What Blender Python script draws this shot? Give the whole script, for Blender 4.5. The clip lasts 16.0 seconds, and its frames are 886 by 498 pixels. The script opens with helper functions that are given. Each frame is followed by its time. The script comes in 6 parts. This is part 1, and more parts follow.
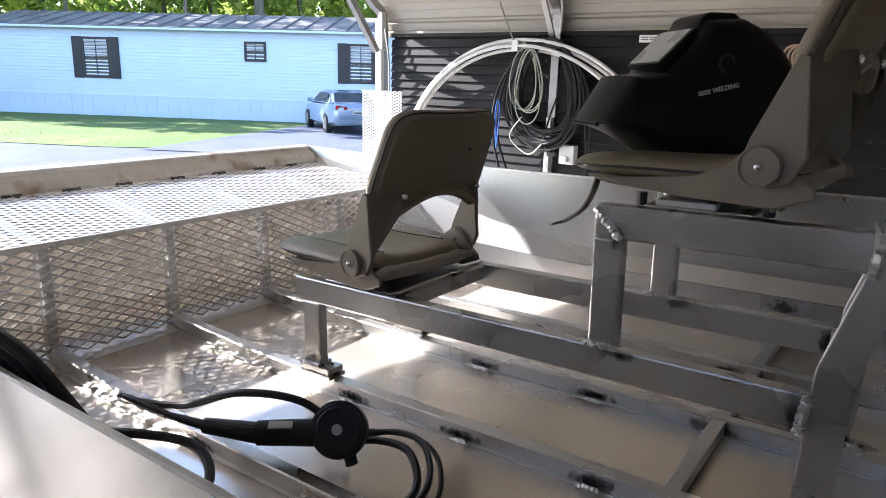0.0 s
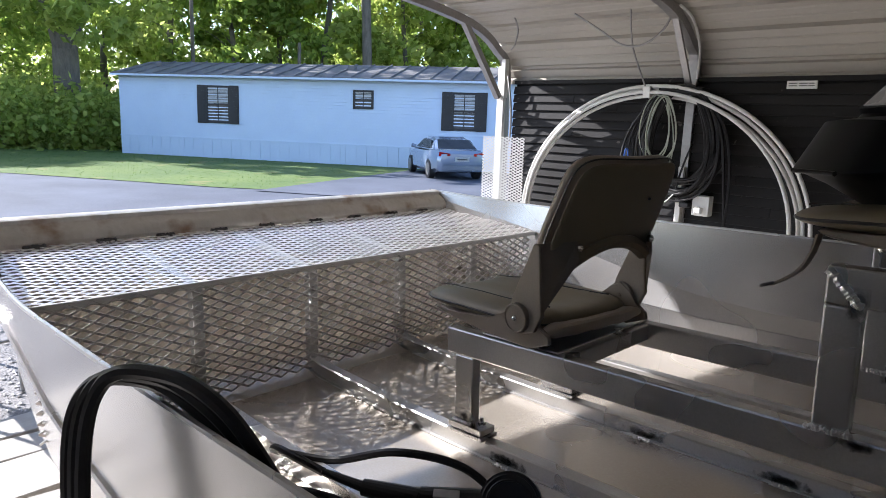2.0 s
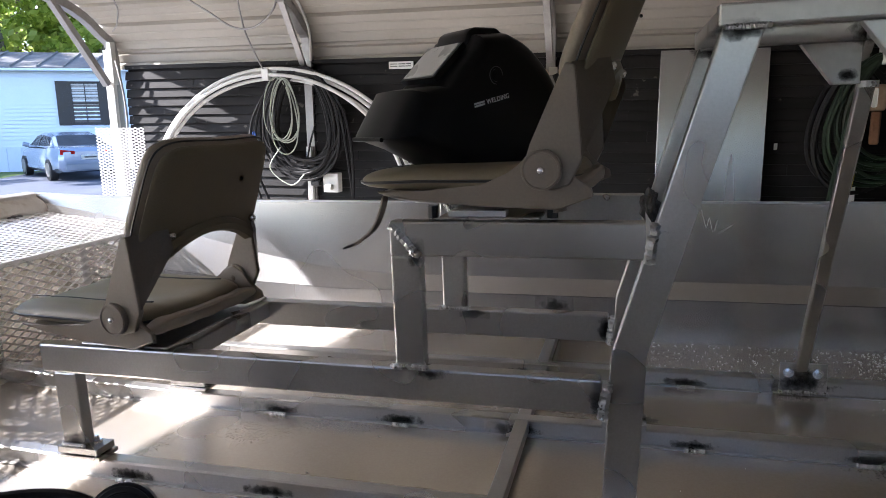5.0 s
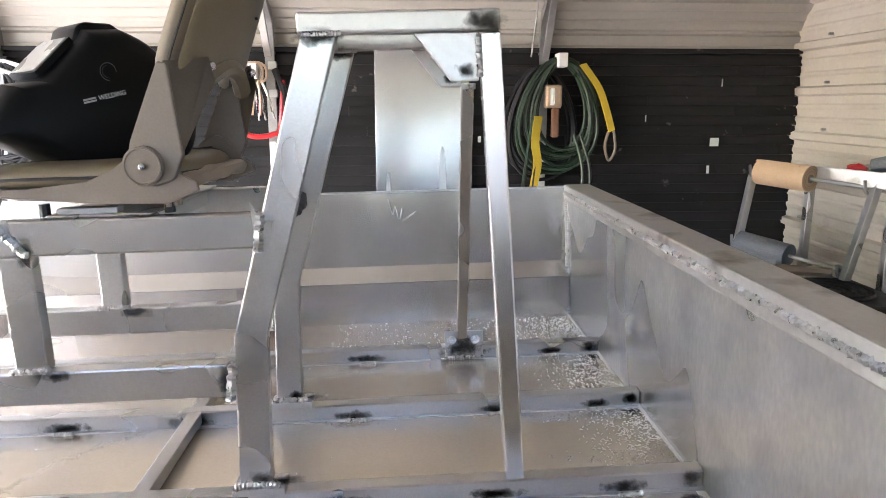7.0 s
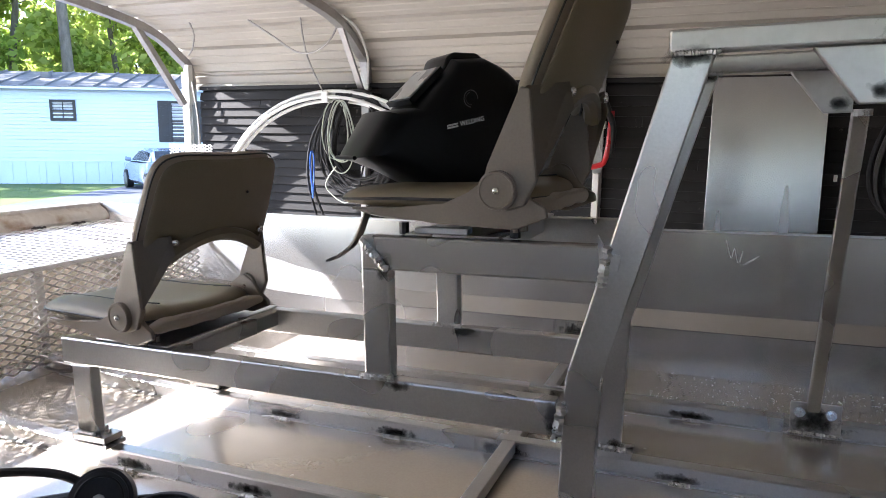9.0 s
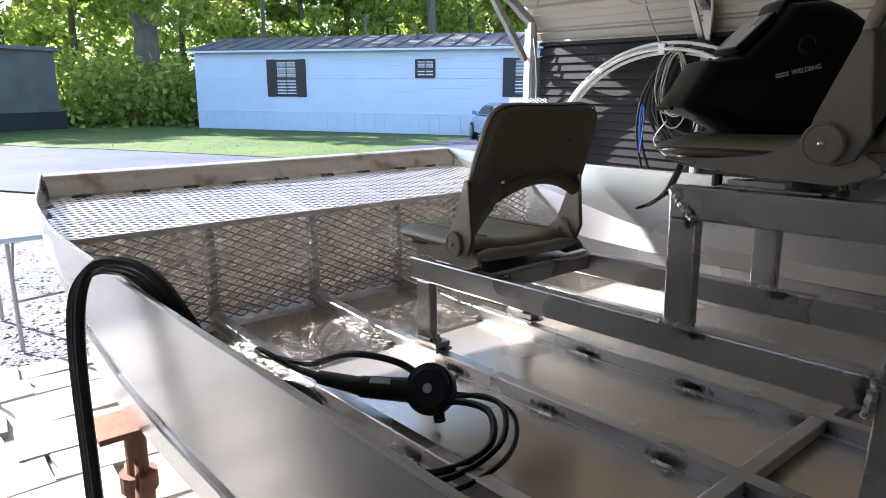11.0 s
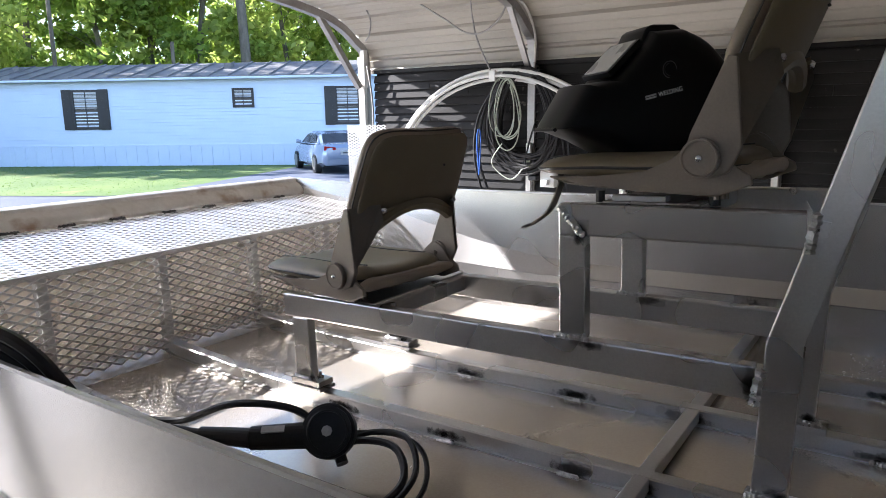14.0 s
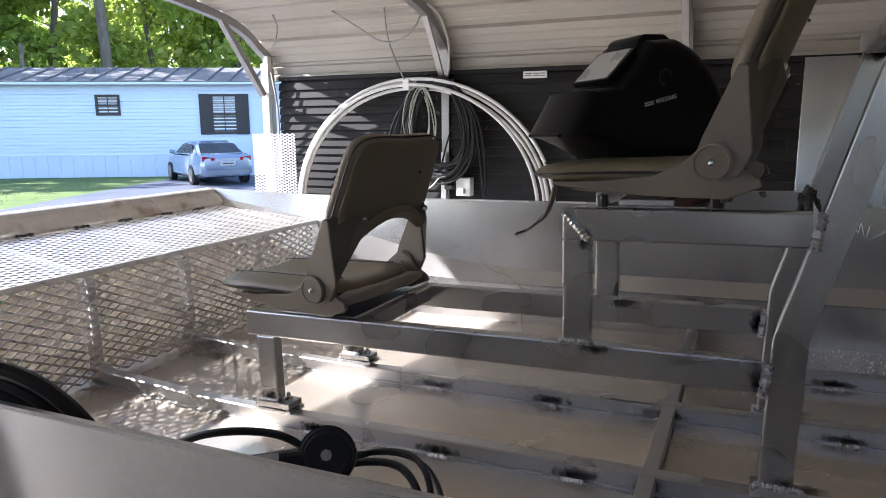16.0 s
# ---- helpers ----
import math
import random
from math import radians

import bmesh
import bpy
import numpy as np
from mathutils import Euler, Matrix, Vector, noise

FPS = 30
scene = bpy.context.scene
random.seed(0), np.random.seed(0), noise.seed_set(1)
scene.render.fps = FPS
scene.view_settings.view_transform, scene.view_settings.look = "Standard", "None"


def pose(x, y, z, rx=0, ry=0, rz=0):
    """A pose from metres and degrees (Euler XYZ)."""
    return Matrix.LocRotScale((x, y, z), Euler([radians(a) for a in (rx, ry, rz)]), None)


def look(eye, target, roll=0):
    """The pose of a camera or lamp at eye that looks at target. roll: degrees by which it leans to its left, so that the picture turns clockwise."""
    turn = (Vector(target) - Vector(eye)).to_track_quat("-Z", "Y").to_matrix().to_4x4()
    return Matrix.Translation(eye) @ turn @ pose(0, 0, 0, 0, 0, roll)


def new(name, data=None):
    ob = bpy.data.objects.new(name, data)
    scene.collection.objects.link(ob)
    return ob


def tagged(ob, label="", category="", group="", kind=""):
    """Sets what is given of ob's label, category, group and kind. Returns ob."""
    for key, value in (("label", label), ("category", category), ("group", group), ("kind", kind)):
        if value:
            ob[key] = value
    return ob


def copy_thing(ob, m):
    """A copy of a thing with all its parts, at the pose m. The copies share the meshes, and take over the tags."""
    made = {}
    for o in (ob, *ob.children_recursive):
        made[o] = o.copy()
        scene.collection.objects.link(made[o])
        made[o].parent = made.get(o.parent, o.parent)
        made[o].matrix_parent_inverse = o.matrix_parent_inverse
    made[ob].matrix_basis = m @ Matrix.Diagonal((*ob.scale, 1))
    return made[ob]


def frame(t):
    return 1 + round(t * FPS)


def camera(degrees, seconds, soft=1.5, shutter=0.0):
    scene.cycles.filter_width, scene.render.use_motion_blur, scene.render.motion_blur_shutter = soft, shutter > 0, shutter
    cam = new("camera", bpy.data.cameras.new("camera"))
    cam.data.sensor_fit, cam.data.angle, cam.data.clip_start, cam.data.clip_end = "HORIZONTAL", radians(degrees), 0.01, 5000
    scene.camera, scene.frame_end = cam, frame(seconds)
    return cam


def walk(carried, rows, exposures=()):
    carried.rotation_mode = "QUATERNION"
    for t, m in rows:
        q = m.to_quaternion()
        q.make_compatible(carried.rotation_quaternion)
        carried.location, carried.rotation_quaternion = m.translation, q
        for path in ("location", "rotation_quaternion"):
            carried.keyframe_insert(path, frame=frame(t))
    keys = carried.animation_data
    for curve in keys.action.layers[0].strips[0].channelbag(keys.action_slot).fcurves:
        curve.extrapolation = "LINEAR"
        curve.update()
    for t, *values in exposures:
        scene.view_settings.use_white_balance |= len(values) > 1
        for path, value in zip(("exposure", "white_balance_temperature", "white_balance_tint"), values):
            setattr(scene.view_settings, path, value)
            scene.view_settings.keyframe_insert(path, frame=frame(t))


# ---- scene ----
cam = camera(66.1, 16.0, 0.6)
# The boat sits on its trailer 1.5 degrees bow-down; its own frame is BOAT.
BOAT = Matrix.Translation((0, 1.64, 0.87)) @ Matrix.Rotation(radians(-1.5), 4, "Y") @ Matrix.Translation((0, -1.64, -0.87))
PATH = [
    (0, (-0.17, -0.005, 1.823), (-1.292, 1.577, 1.332), 1.7),
    (0.5, (-0.207, -0.007, 1.815), (-1.484, 1.461, 1.353), 1.5),
    (1, (-0.307, -0.026, 1.812), (-1.649, 1.391, 1.373), 2.2),
    (1.5, (-0.372, -0.044, 1.811), (-1.826, 1.278, 1.442), 1.8),
    (2, (-0.421, -0.034, 1.803), (-1.768, 1.397, 1.435), 2.1),
    (2.5, (-0.452, -0.008, 1.796), (-1.703, 1.507, 1.422), 1.4),
    (3, (-0.448, 0.025, 1.793), (-1.51, 1.686, 1.451), -0.2),
    (3.5, (-0.439, 0.036, 1.782), (-1.278, 1.817, 1.431), 0.5),
    (4, (-0.41, 0.051, 1.781), (-1.105, 1.888, 1.404), -0.4),
    (4.2, (-0.397, 0.054, 1.777), (-1.061, 1.898, 1.38), -0.7),
    (6.3, (0.02, -0.009, 1.816), (-0.164, 1.946, 1.435), 0.1),
    (6.5, (0.048, -0.016, 1.805), (-0.073, 1.939, 1.402), -0.0),
    (7, (0.096, -0.021, 1.798), (0.202, 1.932, 1.381), 0.0),
    (7.5, (0.11, -0.026, 1.795), (0.284, 1.922, 1.379), 0.1),
    (8, (0.101, -0.039, 1.788), (-0.017, 1.916, 1.381), -1.6),
    (8.5, (0.043, 0.038, 1.793), (-0.37, 1.959, 1.416), 0.3),
    (9, (-0.013, 0.075, 1.783), (-0.759, 1.902, 1.455), 0.6),
    (9.5, (0.014, 0.048, 1.786), (-1.132, 1.643, 1.411), -0.4),
    (10, (0.13, 0.004, 1.778), (-1.294, 1.33, 1.319), 0.6),
    (10.2, (0.159, -0.005, 1.776), (-1.344, 1.228, 1.308), 0.1),
    (12.3, (-0.051, -0.004, 1.773), (-1.386, 1.43, 1.373), 0.5),
    (12.5, (-0.047, -0.004, 1.774), (-1.347, 1.466, 1.386), 0.4),
    (13, (-0.043, -0.024, 1.772), (-1.256, 1.517, 1.377), 0.2),
    (13.5, (-0.045, -0.069, 1.769), (-1.172, 1.535, 1.375), 0.7),
    (14, (-0.061, -0.081, 1.77), (-1.183, 1.53, 1.384), -0.8),
    (14.5, (-0.011, -0.093, 1.776), (-1.094, 1.551, 1.424), -0.7),
    (15, (0.006, -0.121, 1.77), (-1.089, 1.515, 1.413), -0.5),
    (15.5, (-0.172, -0.156, 1.778), (-1.149, 1.56, 1.461), -0.6),
    (16, (-0.352, -0.19, 1.759), (-1.165, 1.601, 1.4), -0.4),
]
EXPOSURES = [(0, 2.32, 5970, 15), (0.5, 1.95, 5970, 15), (0.8, 1.8, 5970, 15), (1.5, 1.4, 5970, 15), (2.5, 1.45, 5970, 15), (3.0, 1.73, 5970, 15), (4.2, 2.15, 5970, 16), (6.3, 3.09, 5970, 17), (7.0, 4.09, 5970, 17), (8.0, 4.29, 5970, 17), (8.5, 3.49, 5970, 17), (9.0, 2.77, 5970, 16), (9.5, 2.32, 5970, 15), (10.2, 1.92, 5970, 15), (12.3, 1.77, 5970, 15), (13.5, 2.0, 5970, 15), (16.0, 2.15, 5970, 16)]
walk(cam, [(t, look(eye, aim, roll)) for t, eye, aim, roll in PATH], EXPOSURES)

# ---- light ----
SUN = Vector((1.0, 0.35, -0.70)).normalized()
world = bpy.data.worlds.new("sky")
scene.world = world
world.use_nodes = True
wn = world.node_tree.nodes
sky = wn.new("ShaderNodeTexSky")
sky.sky_type = "NISHITA"
sky.sun_disc = False
sky.sun_elevation = math.asin(-SUN.z)
sky.sun_rotation = math.atan2(-SUN.x, -SUN.y)
wn["Background"].inputs["Strength"].default_value = 0.135
world.node_tree.links.new(sky.outputs[0], wn["Background"].inputs[0])
sun = new("sun", bpy.data.lights.new("sun", "SUN"))
sun.data.energy, sun.data.angle, sun.data.color = 5.0, radians(0.55), (1.0, 0.95, 0.87)
sun.matrix_world = look(Vector((0, 0, 20)) - SUN * 10, Vector((0, 0, 20)))

GROUND = 0.10


# ---- materials ----
def mk(name, a, b, rough=0.5, metal=0.0, scale=6.0, fine=80.0, bump=0.15, stretch=(1, 1, 1), rvar=0.15, spots=None, rnd=0.0, dist=0.002, soft=False):
    m = bpy.data.materials.new(name)
    m.use_nodes = True
    n, l = m.node_tree.nodes, m.node_tree.links
    p = n["Principled BSDF"]
    co = n.new("ShaderNodeTexCoord")
    mp = n.new("ShaderNodeMapping")
    mp.inputs["Scale"].default_value = stretch
    l.new(co.outputs["Object"], mp.inputs[0])
    big, small = n.new("ShaderNodeTexNoise"), n.new("ShaderNodeTexNoise")
    for node, s, d in ((big, scale, 1 if soft else 4), (small, fine, 2 if soft else 6)):
        node.inputs["Scale"].default_value = s
        node.inputs["Detail"].default_value = d
        l.new(mp.outputs[0], node.inputs["Vector"])
    add = n.new("ShaderNodeMath")
    add.operation = "MULTIPLY_ADD"
    l.new(small.outputs["Fac"], add.inputs[0])
    add.inputs[1].default_value = 0.5
    l.new(big.outputs["Fac"], add.inputs[2])
    ramp = n.new("ShaderNodeMapRange")
    ramp.inputs["From Min"].default_value, ramp.inputs["From Max"].default_value = 0.45, 1.05
    l.new(add.outputs[0], ramp.inputs[0])
    mix = n.new("ShaderNodeMix")
    mix.data_type = "RGBA"
    mix.inputs["A"].default_value, mix.inputs["B"].default_value = (*a, 1), (*b, 1)
    l.new(ramp.outputs[0], mix.inputs["Factor"])
    col = mix.outputs["Result"]
    if spots:
        sc, lo, hi, dark = spots
        sn = n.new("ShaderNodeTexNoise")
        sn.inputs["Scale"].default_value, sn.inputs["Detail"].default_value = sc, 2 if soft else 5
        l.new(co.outputs["Object"], sn.inputs["Vector"])
        sr = n.new("ShaderNodeMapRange")
        sr.inputs["From Min"].default_value, sr.inputs["From Max"].default_value = lo, hi
        l.new(sn.outputs["Fac"], sr.inputs[0])
        mx = n.new("ShaderNodeMix")
        mx.data_type = "RGBA"
        l.new(sr.outputs[0], mx.inputs["Factor"])
        l.new(col, mx.inputs["A"])
        mx.inputs["B"].default_value = (*dark, 1)
        col = mx.outputs["Result"]
    if rnd:
        oi, hv = n.new("ShaderNodeObjectInfo"), n.new("ShaderNodeHueSaturation")
        rr = n.new("ShaderNodeMapRange")
        rr.inputs["To Min"].default_value, rr.inputs["To Max"].default_value = 1 - rnd, 1 + rnd
        l.new(oi.outputs["Random"], rr.inputs[0])
        l.new(rr.outputs[0], hv.inputs["Value"])
        l.new(col, hv.inputs["Color"])
        col = hv.outputs[0]
    l.new(col, p.inputs["Base Color"])
    rg = n.new("ShaderNodeMapRange")
    rg.inputs["From Min"].default_value, rg.inputs["From Max"].default_value = 0.3, 0.9
    rg.inputs["To Min"].default_value, rg.inputs["To Max"].default_value = max(rough - rvar, 0.03), min(rough + rvar, 1)
    l.new(big.outputs["Fac"], rg.inputs[0])
    l.new(rg.outputs[0], p.inputs["Roughness"])
    p.inputs["Metallic"].default_value = metal
    if bump:
        bp = n.new("ShaderNodeBump")
        bp.inputs["Strength"].default_value, bp.inputs["Distance"].default_value = bump, dist
        l.new(add.outputs[0], bp.inputs["Height"])
        l.new(bp.outputs[0], p.inputs["Normal"])
    return m


ALU = mk("brushed_aluminium_tube", (0.49, 0.48, 0.465), (0.63, 0.62, 0.605), 0.31, 0.84, 4, 190, 0.03, (1, 1, 1), 0.06, None, 0.06, soft=True)
ALU_SHEET = mk("mill_aluminium_sheet", (0.56, 0.55, 0.54), (0.70, 0.69, 0.68), 0.26, 0.85, 1.6, 110, 0.03, (1, 1, 0.6), 0.07, (2.0, 0.40, 0.85, (0.47, 0.455, 0.44)), soft=True)
TRANSOM_SHEET = mk("blotchy_transom_sheet", (0.50, 0.505, 0.53), (0.80, 0.795, 0.79), 0.31, 0.85, 3.0, 90, 0.05, (1, 1, 0.45), 0.10, (5, 0.45, 0.90, (0.38, 0.385, 0.42)), soft=True)
# Tan tint stands for the cream roof reflected in bare metal.
ALU_FLOOR = mk("floor_aluminium_sheet", (0.56, 0.50, 0.42), (0.72, 0.655, 0.57), 0.25, 0.70, 1.6, 140, 0.03, (1, 1, 1), 0.07, soft=True)
ALU_MATT = mk("dull_aluminium_cap", (0.58, 0.57, 0.56), (0.74, 0.73, 0.72), 0.45, 0.8, 6, 60, 0.3, (1, 1, 1), 0.12, (6, 0.56, 0.74, (0.17, 0.145, 0.12)))
ALU_POL = mk("polished_sheet", (0.74, 0.74, 0.74), (0.80, 0.80, 0.80), 0.26, 1, 1.5, 40, 0.0, (6, 6, 0.2), 0.05, soft=True)
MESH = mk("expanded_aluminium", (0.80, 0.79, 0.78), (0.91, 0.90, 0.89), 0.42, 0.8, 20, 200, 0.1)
# Same metal as MESH, darkened for the shade on the upright bow front.
MESH_SHADED = mk("shaded_expanded_aluminium", (0.62, 0.61, 0.60), (0.78, 0.77, 0.76), 0.38, 0.55, 20, 200, 0.1)
WELD = mk("weld_bead", (0.42, 0.42, 0.42), (0.68, 0.68, 0.68), 0.38, 1, 60, 300, 0.8, (1, 1, 1), 0.15, None, 0, 0.004)
SOOT = mk("weld_soot", (0.03, 0.03, 0.032), (0.22, 0.21, 0.20), 0.75, 0.2, 30, 200, 0.3)
ROLL = mk("scorched_bow_roll", (0.60, 0.56, 0.50), (0.78, 0.75, 0.70), 0.42, 0.6, 7, 50, 0.5, (1, 1, 1), 0.12, (6, 0.55, 0.72, (0.34, 0.22, 0.13)), 0, 0.01)
LINER = mk("grey_beige_steel", (0.40, 0.385, 0.37), (0.47, 0.455, 0.44), 0.5, 0, 2, 40, 0.08)
VINYL = mk("brown_vinyl", (0.155, 0.125, 0.078), (0.215, 0.175, 0.115), 0.5, 0, 5, 240, 0.25, (1, 1, 1), 0.1)
VINYL_SIDE = mk("taupe_vinyl", (0.27, 0.22, 0.165), (0.35, 0.29, 0.225), 0.5, 0, 5, 220, 0.25, (1, 1, 1), 0.1)
SHELL = mk("taupe_moulded_plastic", (0.17, 0.138, 0.105), (0.23, 0.19, 0.147), 0.45, 0, 4, 180, 0.12, (1, 1, 1), 0.1)
PIPING = mk("black_piping", (0.012, 0.012, 0.013), (0.03, 0.03, 0.03), 0.5)
CHROME = mk("chrome", (0.75, 0.75, 0.75), (0.85, 0.85, 0.85), 0.14, 1, 8, 80, 0.02, (1, 1, 1), 0.04)
BLACK = mk("black_helmet_plastic", (0.003, 0.0033, 0.004), (0.006, 0.0065, 0.0075), 0.40, 0, 5, 250, 0.1, (1, 1, 1), 0.08)
DIAL = mk("dark_dial_print", (0.05, 0.05, 0.052), (0.09, 0.09, 0.092), 0.5)
RUBBER = mk("black_rubber", (0.010, 0.010, 0.011), (0.025, 0.025, 0.026), 0.5, 0, 12, 150, 0.2)
GREY_PLATE = mk("pale_grey_lens_plate", (0.40, 0.40, 0.40), (0.55, 0.55, 0.54), 0.35, 0, 10, 100, 0.1)
WHITE = mk("white_plastic", (0.72, 0.72, 0.70), (0.82, 0.82, 0.80), 0.4, 0, 8, 90, 0.05)
PIPE = mk("white_conduit", (0.62, 0.62, 0.60), (0.75, 0.74, 0.72), 0.4, 0, 8, 90, 0.08)
SIDING = mk("black_clapboard", (0.015, 0.0146, 0.015), (0.028, 0.027, 0.027), 0.6, 0, 3, 90, 0.25, (1, 8, 8), 0.12, (14, 0.69, 0.75, (0.12, 0.11, 0.10)), 0.15)
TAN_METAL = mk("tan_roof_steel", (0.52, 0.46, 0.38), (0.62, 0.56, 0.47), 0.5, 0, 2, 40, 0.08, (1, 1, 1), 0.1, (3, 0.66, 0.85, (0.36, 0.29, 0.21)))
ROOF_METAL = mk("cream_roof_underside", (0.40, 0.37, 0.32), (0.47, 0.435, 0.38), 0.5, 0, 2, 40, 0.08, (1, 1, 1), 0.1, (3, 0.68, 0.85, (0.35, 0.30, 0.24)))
GALV = mk("galvanised_tube", (0.30, 0.29, 0.28), (0.42, 0.41, 0.40), 0.5, 0.8, 9, 60, 0.15)
POSTWHITE = mk("white_post", (0.62, 0.61, 0.58), (0.74, 0.73, 0.70), 0.5, 0.2, 6, 60, 0.1)
CONCRETE = mk("cracked_concrete", (0.30, 0.28, 0.25), (0.44, 0.415, 0.375), 0.85, 0, 1.5, 25, 0.5, (1, 1, 1), 0.05, (2.5, 0.6, 0.7, (0.26, 0.23, 0.2)), 0.12, 0.01)
for glossy, level in ((BLACK, 0.16), (RUBBER, 0.3), (SIDING, 0.14)):
    glossy.node_tree.nodes["Principled BSDF"].inputs["Specular IOR Level"].default_value = level


def gravel_material():
    m = mk("gravel_ground", (0.11, 0.108, 0.11), (0.30, 0.29, 0.285), 0.9, 0, 2.5, 45, 1.0, (1, 1, 1), 0.05, None, 0, 0.03)
    return m


GRAVEL = gravel_material()
GRASS = mk("mown_grass", (0.05, 0.105, 0.016), (0.12, 0.175, 0.036), 0.85, 0, 0.5, 12, 0.8, (1, 1, 1), 0.05, (1.2, 0.62, 0.75, (0.20, 0.17, 0.06)), 0, 0.05)
# Dark bluish base: tree shade over drive and parking strip is in the colour.
ASPHALT = mk("shade_tinted_drive", (0.05, 0.06, 0.085), (0.11, 0.125, 0.165), 0.85, 0, 0.7, 30, 0.5, (1, 1, 1), 0.05, None, 0, 0.01)
# White vinyl with the blue of skylit shade mixed into its colour.
VINYLSIDE = mk("blue_shade_white_siding", (0.56, 0.67, 0.84), (0.63, 0.74, 0.90), 0.5, 0, 1, 20, 0.05)
SHINGLE = mk("grey_shingle_roof", (0.10, 0.10, 0.105), (0.20, 0.195, 0.19), 0.85, 0, 2, 14, 0.4, (1, 1, 1), 0.05, (0.7, 0.6, 0.75, (0.06, 0.05, 0.045)))
SHUTTER = mk("black_shutter", (0.015, 0.015, 0.018), (0.03, 0.03, 0.034), 0.5)
PANE = mk("window_pane", (0.05, 0.06, 0.07), (0.09, 0.10, 0.11), 0.08, 0, 3, 20, 0.0)
BLIND = mk("pale_blind", (0.35, 0.36, 0.37), (0.48, 0.48, 0.49), 0.6)
CARPAINT = mk("silver_car_paint", (0.34, 0.41, 0.52), (0.40, 0.47, 0.58), 0.25, 0.6, 2, 200, 0.02)
TAIL = mk("red_tail_lens", (0.35, 0.01, 0.01), (0.5, 0.02, 0.02), 0.2)
BARK = mk("grey_bark", (0.10, 0.085, 0.07), (0.22, 0.19, 0.16), 0.9, 0, 6, 40, 0.8, (1, 1, 0.3), 0.05, None, 0, 0.03)
RUST = mk("rusty_steel", (0.16, 0.07, 0.035), (0.30, 0.17, 0.11), 0.8, 0.2, 9, 60, 0.4)
KRAFT = mk("kraft_paper", (0.50, 0.33, 0.19), (0.60, 0.42, 0.26), 0.65, 0, 5, 60, 0.1)
GREENHOSE = mk("green_hose", (0.016, 0.030, 0.018), (0.030, 0.052, 0.030), 0.4, 0, 8, 90, 0.08)
YELLOW = mk("yellow_webbing", (0.62, 0.42, 0.02), (0.72, 0.52, 0.05), 0.6)
REDRUB = mk("red_plastic", (0.45, 0.015, 0.02), (0.55, 0.03, 0.03), 0.4)
BRASSY = mk("tan_clamp_steel", (0.45, 0.32, 0.22), (0.60, 0.46, 0.34), 0.45, 0.7, 20, 90, 0.2)
PALECORD = mk("pale_cord", (0.30, 0.33, 0.27), (0.42, 0.45, 0.38), 0.5)
BLUE = mk("blue_cable", (0.02, 0.08, 0.35), (0.04, 0.12, 0.45), 0.45)


def soot_stain(name, axes):
    """Black weld soot that thins out unevenly towards its rim; axes: the two directions it spreads in."""
    m = bpy.data.materials.new(name)
    m.use_nodes = True
    n, l = m.node_tree.nodes, m.node_tree.links
    p = n["Principled BSDF"]
    co, mp, ln = n.new("ShaderNodeTexCoord"), n.new("ShaderNodeMapping"), n.new("ShaderNodeVectorMath")
    mp.inputs["Scale"].default_value = [2 * a for a in axes]
    mp.inputs["Location"].default_value = [-a for a in axes]
    ln.operation = "LENGTH"
    l.new(co.outputs["Generated"], mp.inputs[0])
    l.new(mp.outputs[0], ln.inputs[0])
    ns = n.new("ShaderNodeTexNoise")
    ns.inputs["Scale"].default_value, ns.inputs["Detail"].default_value = 55, 5
    l.new(co.outputs["Object"], ns.inputs["Vector"])
    a = n.new("ShaderNodeMath")
    a.operation = "MULTIPLY_ADD"
    l.new(ln.outputs["Value"], a.inputs[0])
    a.inputs[1].default_value = -0.85
    l.new(ns.outputs["Fac"], a.inputs[2])
    r = n.new("ShaderNodeMapRange")
    r.inputs["From Min"].default_value, r.inputs["From Max"].default_value = -0.16, 0.42
    r.inputs["To Max"].default_value = 0.66
    l.new(a.outputs[0], r.inputs[0])
    l.new(r.outputs[0], p.inputs["Alpha"])
    p.inputs["Base Color"].default_value, p.inputs["Roughness"].default_value = (0.018, 0.017, 0.017, 1), 0.7
    return m


SOOT_FACE = soot_stain("weld_soot_on_face", (1, 0, 1))
SOOT_FLAT = soot_stain("weld_soot_on_flat", (1, 1, 0))


def leaf_material(name, a, b):
    m = bpy.data.materials.new(name)
    m.use_nodes = True
    n, l = m.node_tree.nodes, m.node_tree.links
    p = n["Principled BSDF"]
    geo = n.new("ShaderNodeNewGeometry")
    mix = n.new("ShaderNodeMix")
    mix.data_type = "RGBA"
    mix.inputs["A"].default_value, mix.inputs["B"].default_value = (*a, 1), (*b, 1)
    l.new(geo.outputs["Random Per Island"], mix.inputs["Factor"])
    l.new(mix.outputs["Result"], p.inputs["Base Color"])
    p.inputs["Roughness"].default_value = 0.55
    tr = n.new("ShaderNodeBsdfTranslucent")
    l.new(mix.outputs["Result"], tr.inputs["Color"])
    ms = n.new("ShaderNodeMixShader")
    ms.inputs[0].default_value = 0.7
    l.new(p.outputs[0], ms.inputs[1])
    l.new(tr.outputs[0], ms.inputs[2])
    l.new(ms.outputs[0], n["Material Output"].inputs[0])
    return m


LEAF = leaf_material("green_leaves", (0.19, 0.29, 0.055), (0.46, 0.57, 0.14))
TURF = leaf_material("short_turf", (0.05, 0.11, 0.02), (0.13, 0.20, 0.04))
LEAF_LIGHT = leaf_material("yellow_green_leaves", (0.27, 0.36, 0.07), (0.60, 0.67, 0.20))


